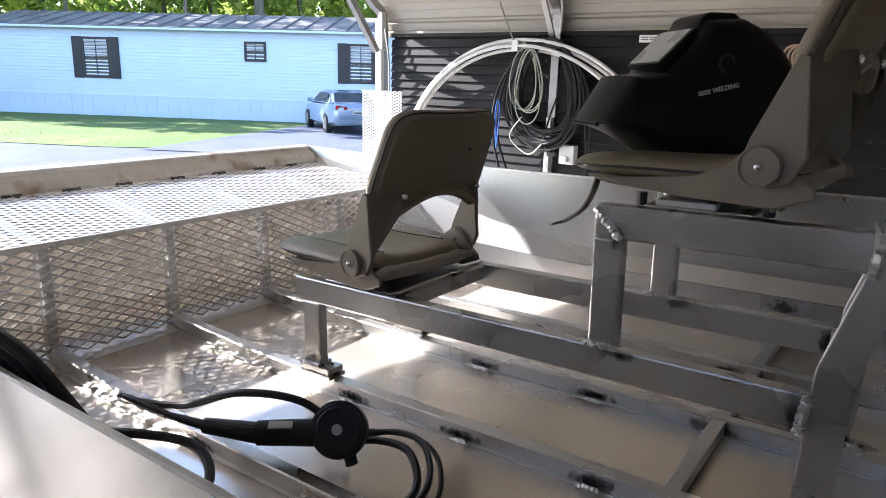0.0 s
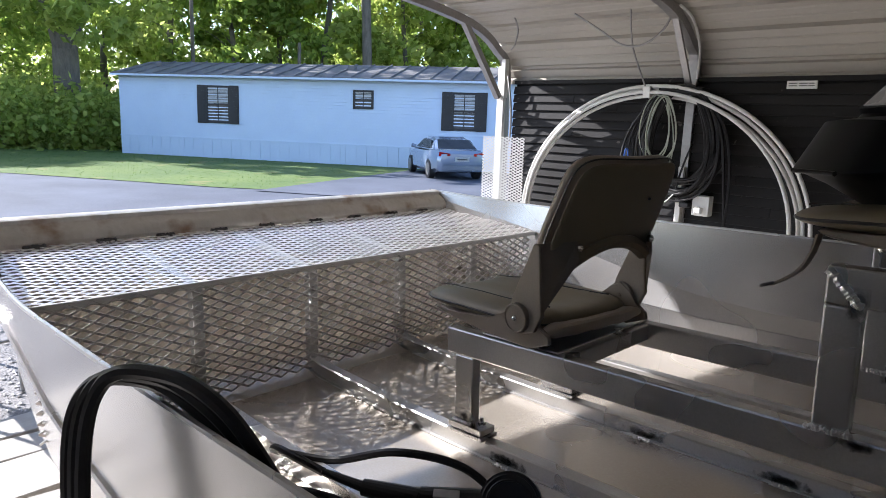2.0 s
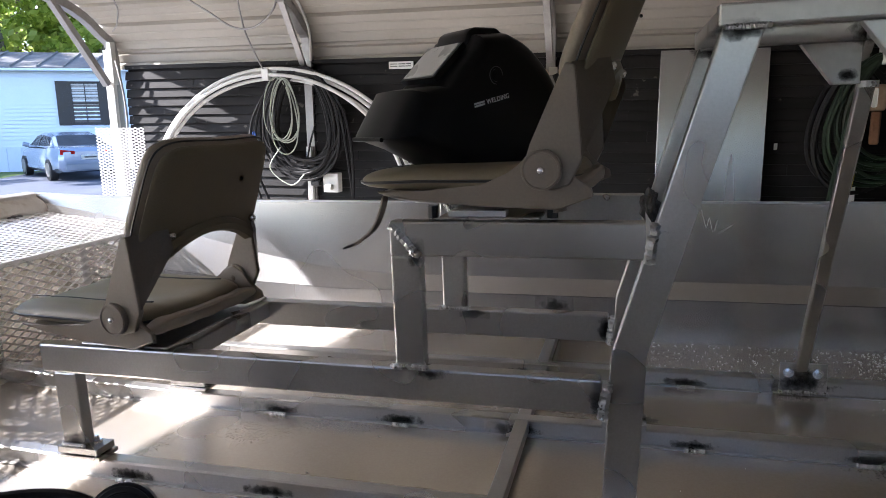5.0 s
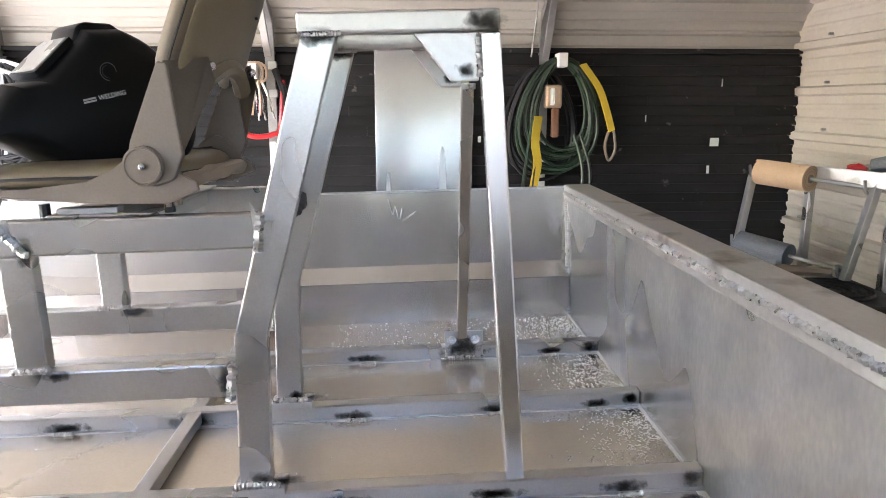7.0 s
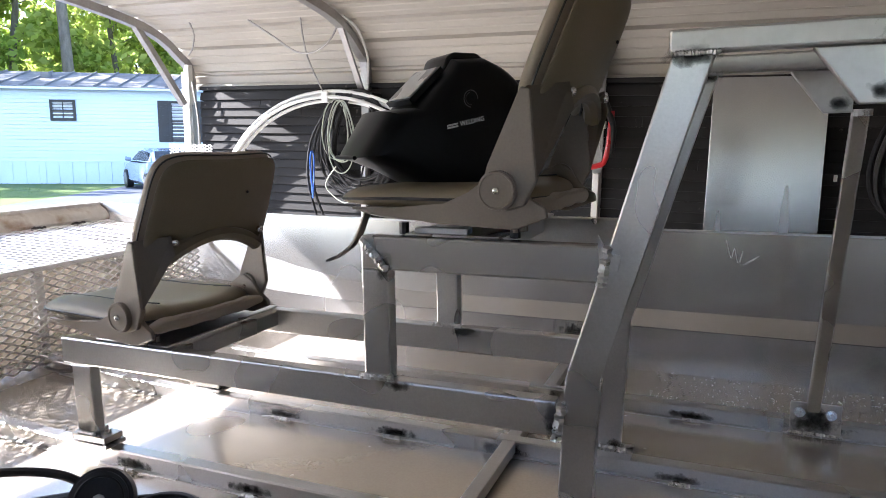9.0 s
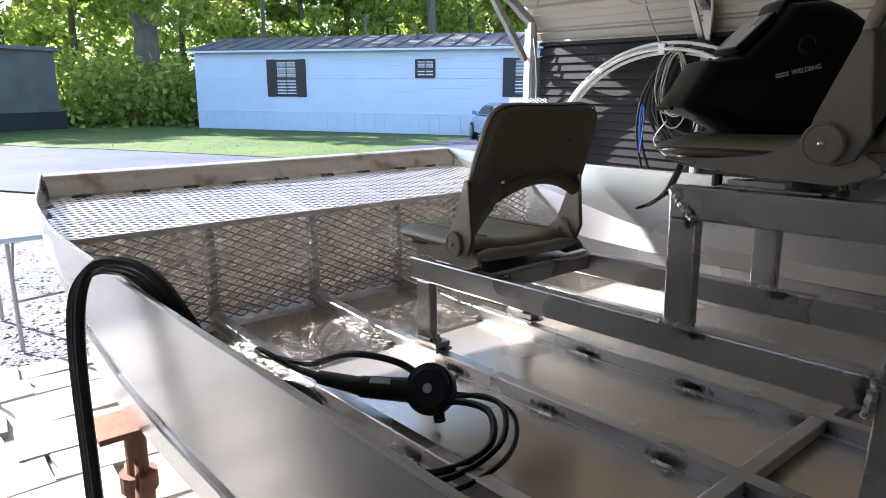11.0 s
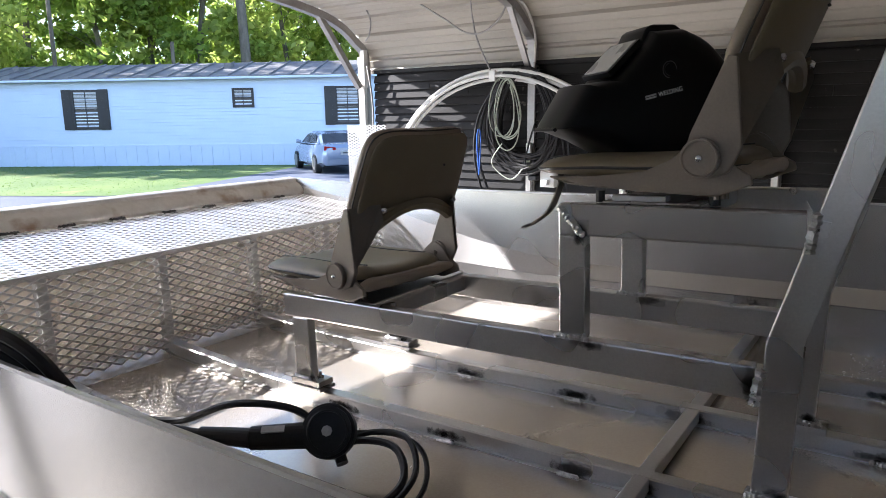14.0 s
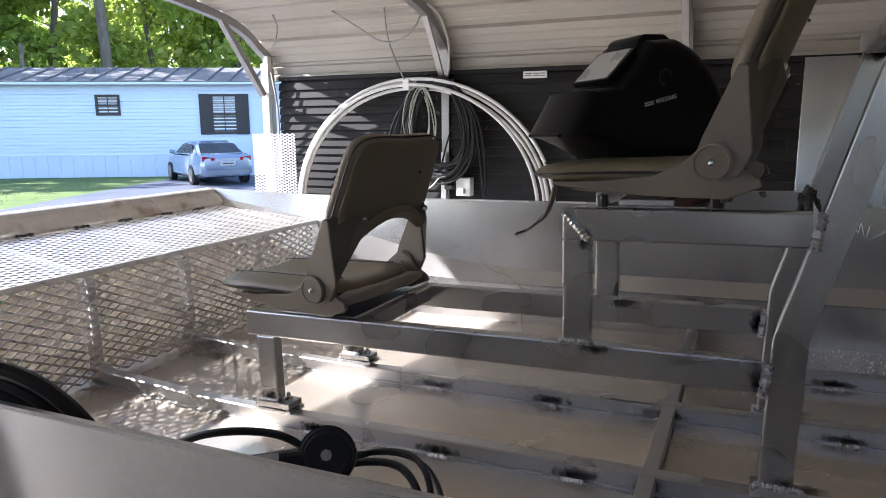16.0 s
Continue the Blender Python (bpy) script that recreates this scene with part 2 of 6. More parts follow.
# ---- building helpers ----
OFF = {}


def thing(name, base, label, category, group="", frame_of=None, kind=""):
    ob = new(name)
    ob.empty_display_size = 0.05
    ob.matrix_world = (frame_of or Matrix()) @ Matrix.Translation(base)
    OFF[ob.name] = Vector(base)
    return tagged(ob, label, category, group, kind)


def solo(name, bm, mats, label="", category="", group="", kind="", frame_of=None, smooth=False):
    """One mesh that is a thing by itself."""
    return finish(name, bm, mats, None, label, category, group, kind, frame_of, smooth)


def finish(name, bm, mats, parent, label="", category="", group="", kind="", frame_of=None, smooth=False):
    if parent is not None:
        bm.transform(Matrix.Translation(-OFF[parent.name]))
    bmesh.ops.recalc_face_normals(bm, faces=bm.faces)
    me = bpy.data.meshes.new(name)
    bm.to_mesh(me)
    bm.free()
    for m in mats if isinstance(mats, (list, tuple)) else [mats]:
        me.materials.append(m)
    if smooth:
        for f in me.polygons:
            f.use_smooth = True
        me.set_sharp_from_angle(angle=radians(35))
    ob = new(name, me)
    if parent is not None:
        ob.parent = parent
        OFF[ob.name] = OFF[parent.name]
    elif frame_of is not None:
        ob.matrix_world = frame_of
    return tagged(ob, label, category, group, kind)


def part(name, bm, material, parent, label="", smooth=False):
    return finish(name, bm, material, parent, label, smooth=smooth)


def from_data(name, verts, faces, material, parent=None, label="", category="", group="", kind="", frame_of=None, smooth=False):
    me = bpy.data.meshes.new(name)
    if parent is not None:
        o = OFF[parent.name]
        verts = [(v[0] - o.x, v[1] - o.y, v[2] - o.z) for v in verts]
    me.from_pydata(verts, [], faces)
    me.materials.append(material)
    if smooth:
        for f in me.polygons:
            f.use_smooth = True
    ob = new(name, me)
    if parent is not None:
        ob.parent = parent
        OFF[ob.name] = OFF[parent.name]
    elif frame_of is not None:
        ob.matrix_world = frame_of
    return tagged(ob, label, category, group, kind)


def box(bm, x0, x1, y0, y1, z0, z1, bev=0.0, m=None):
    vs = bmesh.ops.create_cube(bm, size=1.0)["verts"]
    for v in vs:
        v.co = Vector(((x0 + x1) / 2 + v.co.x * (x1 - x0), (y0 + y1) / 2 + v.co.y * (y1 - y0), (z0 + z1) / 2 + v.co.z * (z1 - z0)))
    if bev:
        es = list({e for v in vs for e in v.link_edges})
        r = bmesh.ops.bevel(bm, geom=es, offset=bev, segments=2, affect="EDGES", profile=0.5)
        vs = r["verts"]
    if m:
        for v in set(vs) | {w for v in vs for f in v.link_faces for w in f.verts}:
            v.co = m @ v.co
    return bm


def bx(*a, bev=0.003, m=None):
    return box(bmesh.new(), *a, bev=bev, m=m)


def beam(bm, p, q, w, d, side, bev=0.003):
    """A square-cut bar from p to q, w wide along side and d deep across it."""
    p, q = Vector(p), Vector(q)
    a = (q - p).normalized()
    s = Vector(side)
    s = (s - a * s.dot(a)).normalized()
    n = a.cross(s)
    vs = []
    for c in (p, q):
        for i, j in ((-1, -1), (1, -1), (1, 1), (-1, 1)):
            vs.append(bm.verts.new(c + s * (i * w / 2) + n * (j * d / 2)))
    fs = [(3, 2, 1, 0), (4, 5, 6, 7), (0, 1, 5, 4), (1, 2, 6, 5), (2, 3, 7, 6), (3, 0, 4, 7)]
    made = [bm.faces.new([vs[i] for i in f]) for f in fs]
    if bev:
        bmesh.ops.bevel(bm, geom=list({e for f in made for e in f.edges}), offset=bev, segments=2, affect="EDGES", profile=0.5)
    return bm


def rod(bm, p, q, r, n=16, r2=None):
    p, q = Vector(p), Vector(q)
    m = Matrix.Translation((p + q) / 2) @ (q - p).to_track_quat("Z", "Y").to_matrix().to_4x4()
    bmesh.ops.create_cone(bm, cap_ends=True, segments=n, radius1=r, radius2=r if r2 is None else r2, depth=(q - p).length, matrix=m)
    return bm


def prism(bm, pts, axis, a, b, bev=0.0, seg=2):
    """A flat outline pts pulled along axis ('x', 'y', 'z') from a to b."""
    def put(u, v, w):
        return {"x": (w, u, v), "y": (u, w, v), "z": (u, v, w)}[axis]
    lo = [bm.verts.new(put(u, v, a)) for u, v in pts]
    hi = [bm.verts.new(put(u, v, b)) for u, v in pts]
    n = len(pts)
    fs = [bm.faces.new(lo[::-1]), bm.faces.new(hi)]
    fs += [bm.faces.new((lo[i], lo[(i + 1) % n], hi[(i + 1) % n], hi[i])) for i in range(n)]
    if bev:
        bmesh.ops.bevel(bm, geom=list({e for f in fs for e in f.edges}), offset=bev, segments=seg, affect="EDGES", profile=0.5)
    return bm


def smooth_line(pts, k=6, closed=False):
    P = [Vector(p) for p in pts]
    n = len(P)
    out = []
    for i in range(n if closed else n - 1):
        a, b, c, d = (P[(i + j) % n] if closed else P[min(max(i + j, 0), n - 1)] for j in (-1, 0, 1, 2))
        for s in range(k):
            t = s / k
            out.append(0.5 * ((2 * b) + (c - a) * t + (2 * a - 5 * b + 4 * c - d) * t * t + (3 * b - a - 3 * c + d) * t ** 3))
    if not closed:
        out.append(P[-1])
    return out


def sweep(bm, pts, r, n=8, closed=False, k=6, raw=False):
    line = [Vector(p) for p in pts] if raw else smooth_line(pts, k, closed)
    m = len(line)
    rings, up = [], Vector((0.13, 0.21, 0.97))
    for i, p in enumerate(line):
        a = line[(i + 1) % m] - line[i - 1] if closed else line[min(i + 1, m - 1)] - line[max(i - 1, 0)]
        a.normalize()
        s = up - a * up.dot(a)
        if s.length < 1e-3:
            s = a.orthogonal()
        s.normalize()
        up = s
        t = a.cross(s)
        rings.append([bm.verts.new(p + (s * math.cos(2 * math.pi * j / n) + t * math.sin(2 * math.pi * j / n)) * r) for j in range(n)])
    for i in range(m if closed else m - 1):
        A, B = rings[i], rings[(i + 1) % m]
        for j in range(n):
            bm.faces.new((A[j], A[(j + 1) % n], B[(j + 1) % n], B[j]))
    if not closed:
        bm.faces.new(rings[0][::-1])
        bm.faces.new(rings[-1])
    return bm


def sheet(rows, thick):
    """A skin through rows of points, with a thickness along its mean normal."""
    bm = bmesh.new()
    nr, nc = len(rows), len(rows[0])
    g = [[bm.verts.new(p) for p in r] for r in rows]
    for i in range(nr - 1):
        for j in range(nc - 1):
            bm.faces.new((g[i][j], g[i][j + 1], g[i + 1][j + 1], g[i + 1][j]))
    bmesh.ops.recalc_face_normals(bm, faces=bm.faces)
    bmesh.ops.solidify(bm, geom=list(bm.faces), thickness=thick)
    return bm


def expanded(o, u, v, nrm, lu, lv, long=0.0762, short=0.034, w=0.0065, d=0.002, tilt=0.35, cut=None):
    """Expanded metal: slanting strands that meet in diamonds, over a sheet lu by lv from o along u and v."""
    o, u, v, nrm = Vector(o), Vector(u).normalized(), Vector(v).normalized(), Vector(nrm).normalized()
    verts, faces = [], []
    nu, nv = int(lu / long * 2), int(lv / short * 2)
    for i in range(nu):
        for j in range(nv):
            up = (i + j) % 2 == 0
            a = (i * long / 2, (j if up else j + 1) * short / 2)
            b = ((i + 1) * long / 2, (j + 1 if up else j) * short / 2)
            if cut and not (cut(*a) and cut(*b)):
                continue
            A, B = o + u * a[0] + v * a[1], o + u * b[0] + v * b[1]
            t = (nrm - v * tilt).normalized()
            s = (B - A).normalized().cross(t)
            k = len(verts)
            for c in (A, B):
                for x, y in ((-1, -1), (1, -1), (1, 1), (-1, 1)):
                    verts.append(tuple(c + s * (x * w / 2) + t * (y * d / 2)))
            faces += [(k, k + 1, k + 5, k + 4), (k + 1, k + 2, k + 6, k + 5), (k + 2, k + 3, k + 7, k + 6), (k + 3, k, k + 4, k + 7)]
    return verts, faces


def ribbon(line, w, side):
    s = Vector(side).normalized() * (w / 2)
    return sheet([[tuple(Vector(p) - s), tuple(Vector(p) + s)] for p in line], 0.005)


def lerp(x, pts):
    return float(np.interp(x, [p[0] for p in pts], [p[1] for p in pts]))


# ---- ground and drive ----
WALL_Y, END_X, FRONT_X = 4.68, 2.83, -4.2
YC = 2.05


def ground_sheet():
    xs = [-400, -120, -60, -40, -30, -24, -20, -16, -12, -9, -7, -5.5, -4.4, 4, 30, 400]
    ys = [-400, -120, -60, -30, -15, -8, -4, 0, 4, 8, 12, 16, 20, 25, 30, 40, 60, 120, 400]
    bm = bmesh.new()
    g = [[bm.verts.new((x, y, GROUND - 0.02 + (0.03 * noise.noise((x * 0.3, y * 0.3, 0)) if -60 < x < -5 else 0))) for y in ys] for x in xs]
    for i in range(len(xs) - 1):
        for j in range(len(ys) - 1):
            bm.faces.new((g[i][j], g[i + 1][j], g[i + 1][j + 1], g[i][j + 1]))
    return solo("ground", bm, GRAVEL, "pale crushed gravel yard in sun and shade", "ground", kind="structure")


ground_sheet()
HU, HN = Vector((0.865, 0.502, 0)), Vector((0.502, -0.865, 0))
HOME = Vector((-28.3, 10.9, GROUND))


def lawn():
    """Grass from the drive to the home and away behind it, with an uneven rim."""
    bm = bmesh.new()
    rim = []
    for i in range(60):
        s = -40 + i * 2.0
        d = 9.2 + 0.5 * noise.noise((s * 0.35, 0, 3)) + 0.25 * noise.noise((s * 1.7, 2, 3))
        rim.append(HOME + HU * s + HN * d)
    far = [HOME + HU * (-40 + i * 2.0) - HN * 90 for i in range(60)]
    z = Vector((0, 0, 0.025))
    a = [bm.verts.new(p + z) for p in rim]
    b = [bm.verts.new(p + z) for p in far]
    for i in range(59):
        bm.faces.new((a[i], a[i + 1], b[i + 1], b[i]))
    solo("lawn", bm, GRASS, "mown green lawn with dry patches", "grass", kind="structure")


lawn()


def grass_blades():
    rng = random.Random(5)
    verts, faces = [], []
    for _ in range(9000):
        s = rng.uniform(-14, 10.8)
        d = rng.uniform(-0.1, 9.1) if rng.random() < 0.75 else rng.uniform(0.0, 0.25)
        p = HOME + HU * s + HN * d
        h, a, w = rng.uniform(0.025, 0.055), rng.uniform(0, 6.28), 0.03
        k = len(verts)
        verts += [(p.x - w * math.cos(a), p.y - w * math.sin(a), GROUND), (p.x + w * math.cos(a), p.y + w * math.sin(a), GROUND), (p.x + rng.uniform(-.04, .04), p.y + rng.uniform(-.04, .04), GROUND + h)]
        faces.append((k, k + 1, k + 2))
    from_data("grass", verts, faces, TURF, None, "short tufts of green grass", "grass", kind="stuff")


grass_blades()

# a worn drive between the yard and the lawn
bm = bmesh.new()
dv = [[bm.verts.new(HOME + HU * (-40 + i * 4) + HN * (d + 0.3 * noise.noise((i * 0.9, d, 1))) + Vector((0, 0, 0.012))) for d in (8.5, 15.5)] for i in range(30)]
for i in range(29):
    bm.faces.new((dv[i][0], dv[i + 1][0], dv[i + 1][1], dv[i][1]))
solo("drive", bm, ASPHALT, "worn gravel drive coloured dark blue-grey for tree shade", "road", kind="structure")
bm = bmesh.new()
dv = [bm.verts.new(HOME + HU * s + HN * d + Vector((0, 0, 0.03))) for s, d in ((11.0, 9.6), (12.2, 0.6), (19, 0.6), (19, 9.6))]
bm.faces.new(dv)
solo("parking_strip", bm, ASPHALT, "grey parking strip beside the white home", "road", kind="structure")


def slabs():
    """Broken concrete pad under the carport, in uneven pieces with open cracks."""
    rng = random.Random(8)
    pad = finish("concrete_pad", bx(FRONT_X - 0.35, 3.2, -3.0, 5.0, GROUND - 0.12, GROUND, bev=0), CONCRETE, None, "grey concrete pad under the carport", "floor", kind="structure")
    OFF[pad.name] = Vector()
    x = -4.5
    while x < -1.2:
        w = rng.uniform(0.22, 0.42)
        y = -1.6
        while y < 1.4:
            h = rng.uniform(0.30, 0.62)
            j = lambda: rng.uniform(-0.035, 0.035)
            c = 0.010
            pts = [(x + c + j(), y + c + j()), (x + w / 2, y + c + j()), (x + w - c + j(), y + c + j()), (x + w - c + j(), y + h - c + j()), (x + w / 2 + j(), y + h - c), (x + c + j(), y + h - c + j())]
            part("slab", prism(bmesh.new(), pts, "z", GROUND - 0.01, GROUND + 0.022 + rng.uniform(0, 0.012), 0.004, 1), CONCRETE, pad)
            y += h
        x += w


slabs()

# ---- carport ----
PROFILE = [(4.75, GROUND), (4.75, 2.20), (4.72, 2.33), (4.62, 2.45), (4.47, 2.55), (4.25, 2.63), (3.9, 2.69), (3.4, 2.75), (2.6, 2.86), (YC, 2.92)]
PROFILE += [(2 * YC - y, z) for y, z in PROFILE[-2::-1]]


def along(prof, step):
    P = [Vector((0, y, z)) for y, z in prof]
    d = [0]
    for a, b in zip(P, P[1:]):
        d.append(d[-1] + (b - a).length)
    out, s = [], 0.0
    while s <= d[-1]:
        out.append((float(np.interp(s, d, [p.y for p in P])), float(np.interp(s, d, [p.z for p in P])), s))
        s += step
    return out


def roof_skin():
    """Ribbed steel sheets from wall top to wall top; each sheet a part with its own lapped ribs."""
    roof = thing("ceiling", (0, YC, 2.95), "cream ribbed steel carport roof seen from below", "ceiling", kind="structure")
    pts = along(PROFILE, 0.012)
    lo = next(i for i, p in enumerate(pts) if p[2] > 2.03)
    hi = next(i for i, p in enumerate(pts) if p[2] > pts[-1][2] - 2.03)
    rows = []
    for i in range(lo, hi):
        y, z, s = pts[i]
        y0, z0, _ = pts[i - 1]
        n = Vector((0, z - z0, -(y - y0))).normalized()
        k = s % 0.24
        lift = 0.026 if k < 0.036 else (0.006 if 0.095 < k < 0.108 or 0.165 < k < 0.178 else 0)
        rows.append([(x, y + n.y * lift, z + n.z * lift) for x in (FRONT_X - 0.05, -1.5, 1.2, END_X + 0.1)])
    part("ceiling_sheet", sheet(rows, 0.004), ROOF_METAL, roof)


roof_skin()


def clapboards():
    rng = random.Random(3)
    wall = finish("wall_side", bx(FRONT_X + 0.1, END_X + 0.05, WALL_Y + 0.045, WALL_Y + 0.12, GROUND, 2.16, bev=0), SIDING, None, "black clapboard side wall of the carport", "wall", kind="structure")
    OFF[wall.name] = Vector()
    z, row = GROUND + 0.01, 0
    h = 0.067
    while z + h < 2.15:
        x = FRONT_X + 0.1
        while x < END_X - 0.01:
            e = min(x + rng.uniform(2.2, 3.6) if x > FRONT_X + 0.2 else x + rng.uniform(0.5, 3.0), END_X)
            prof = [(WALL_Y + 0.045, z), (WALL_Y + 0.003, z), (WALL_Y + 0.0, z + 0.005), (WALL_Y + 0.015, z + h - 0.003), (WALL_Y + 0.045, z + h - 0.004)]
            part("clapboard", prism(bmesh.new(), prof, "x", x, e - 0.003), SIDING, wall)
            x = e
        z += h
        row += 1
    part("top_trim", bx(FRONT_X + 0.1, END_X, WALL_Y + 0.005, WALL_Y + 0.06, 2.135, 2.165), SIDING, wall)


clapboards()


def end_wall():
    wall = thing("wall_end", (END_X, YC, GROUND), "tan ribbed steel end wall", "wall", kind="structure")
    rows, z = [], GROUND
    while z < 2.96:
        k = (z - 0.055) % 0.30
        lift = 0.032 if k < 0.045 else (0.007 if 0.13 < k < 0.15 or 0.215 < k < 0.235 else 0)
        rows.append([(END_X - lift, y, z) for y in (-0.65, 1.0, 3.0, 4.76)])
        z += 0.0125
    part("wall_sheet", sheet(rows, 0.004), TAN_METAL, wall)
    rng = random.Random(2)
    for i in range(40):
        zz = 0.055 + 0.30 * (1 + i % 8) + 0.02
        yy = 4.5 - 0.75 * (i // 8) - rng.uniform(0, 0.2)
        part("screw", rod(bmesh.new(), (END_X - 0.035, yy, zz + 0.06), (END_X - 0.005, yy, zz + 0.06), 0.008, 8), GALV, wall)


end_wall()


def unseen_near_wall():
    """Unseen carport side, added behind the walk to dim the inside: upright runs of steel sheet with narrow gaps."""
    wall = thing("wall_near", (0, 2 * YC - 4.75, GROUND), "unseen grey-beige ribbed steel wall added to cut side light", "wall", kind="structure")
    # The gaps admit thin strips of light for the hull metal to mirror.
    for x0, x1 in ((-3.3, -0.33), (-0.23, 0.42), (0.52, END_X)):
        rows, z = [], GROUND
        while z < 2.04:
            lift = 0.022 if (z - 0.055) % 0.30 < 0.045 else 0
            rows.append([(x0 + (x1 - x0) * f, 2 * YC - 4.75 + lift, z) for f in (0, 0.5, 1)])
            z += 0.0125
        part("wall_sheet", sheet(rows, 0.004), LINER, wall)


unseen_near_wall()


def hoop(x, gusset):
    f = thing("carport_frame", (x, WALL_Y, GROUND), "galvanised steel hoop frame of the carport", "frame", "carport frames", kind="structure")
    inner = [(y - 0.055 if y > YC else y + 0.055, z - (0.05 if z > 2.4 else 0)) for y, z in PROFILE]
    line = [Vector((x, y, z)) for y, z in inner]
    line = [line[0]] + smooth_line(line[1:-1], 3) + [line[-1]]
    bm = bmesh.new()
    rings = []
    for i, p in enumerate(line):
        a = (line[min(i + 1, len(line) - 1)] - line[max(i - 1, 0)]).normalized()
        n = Vector((0, -a.z, a.y))
        rings.append([bm.verts.new(p + Vector((u * 0.03, 0, 0)) + n * (v * 0.03)) for u, v in ((-1, -1), (1, -1), (1, 1), (-1, 1))])
    for A, B in zip(rings, rings[1:]):
        for j in range(4):
            bm.faces.new((A[j], A[(j + 1) % 4], B[(j + 1) % 4], B[j]))
    part("hoop_tube", bm, GALV, f)
    part("post_cover", bx(x - (0.035 if gusset else 0.02), x + (0.035 if gusset else 0.02), WALL_Y - 0.055, WALL_Y - 0.02, GROUND, 2.28 if gusset else 1.55), POSTWHITE, f)
    if gusset:
        part("brace", beam(bmesh.new(), (x, 4.60, 2.02), (x, 4.12, 2.60), 0.05, 0.05, (1, 0, 0)), GALV, f)
        part("brace_strap", beam(bmesh.new(), (x + 0.03, 4.64, 2.02), (x + 0.03, 4.64, 2.34), 0.04, 0.05, (1, 0, 0)), POSTWHITE, f)
    else:
        part("brace", beam(bmesh.new(), (x, 4.62, 2.10), (x, 4.30, 2.55), 0.045, 0.02, (1, 0, 0)), GALV, f)
    return f


for hx, gs in ((FRONT_X, True), (-2.53, False), (-0.79, False), (1.03, False)):
    hoop(hx, gs)


# ---- mobile home ----
def H3(s, d, z):
    return HOME + HU * s + HN * d + Vector((0, 0, z))


def hquad(bm, s0, s1, d0, d1, z0, z1):
    vs = [bm.verts.new(H3(s, d, z)) for s in (s0, s1) for d in (d0, d1) for z in (z0, z1)]
    for f in ((0, 1, 3, 2), (4, 6, 7, 5), (0, 4, 5, 1), (2, 3, 7, 6), (0, 2, 6, 4), (1, 5, 7, 3)):
        bm.faces.new([vs[i] for i in f])
    return bm


HL = 19.0


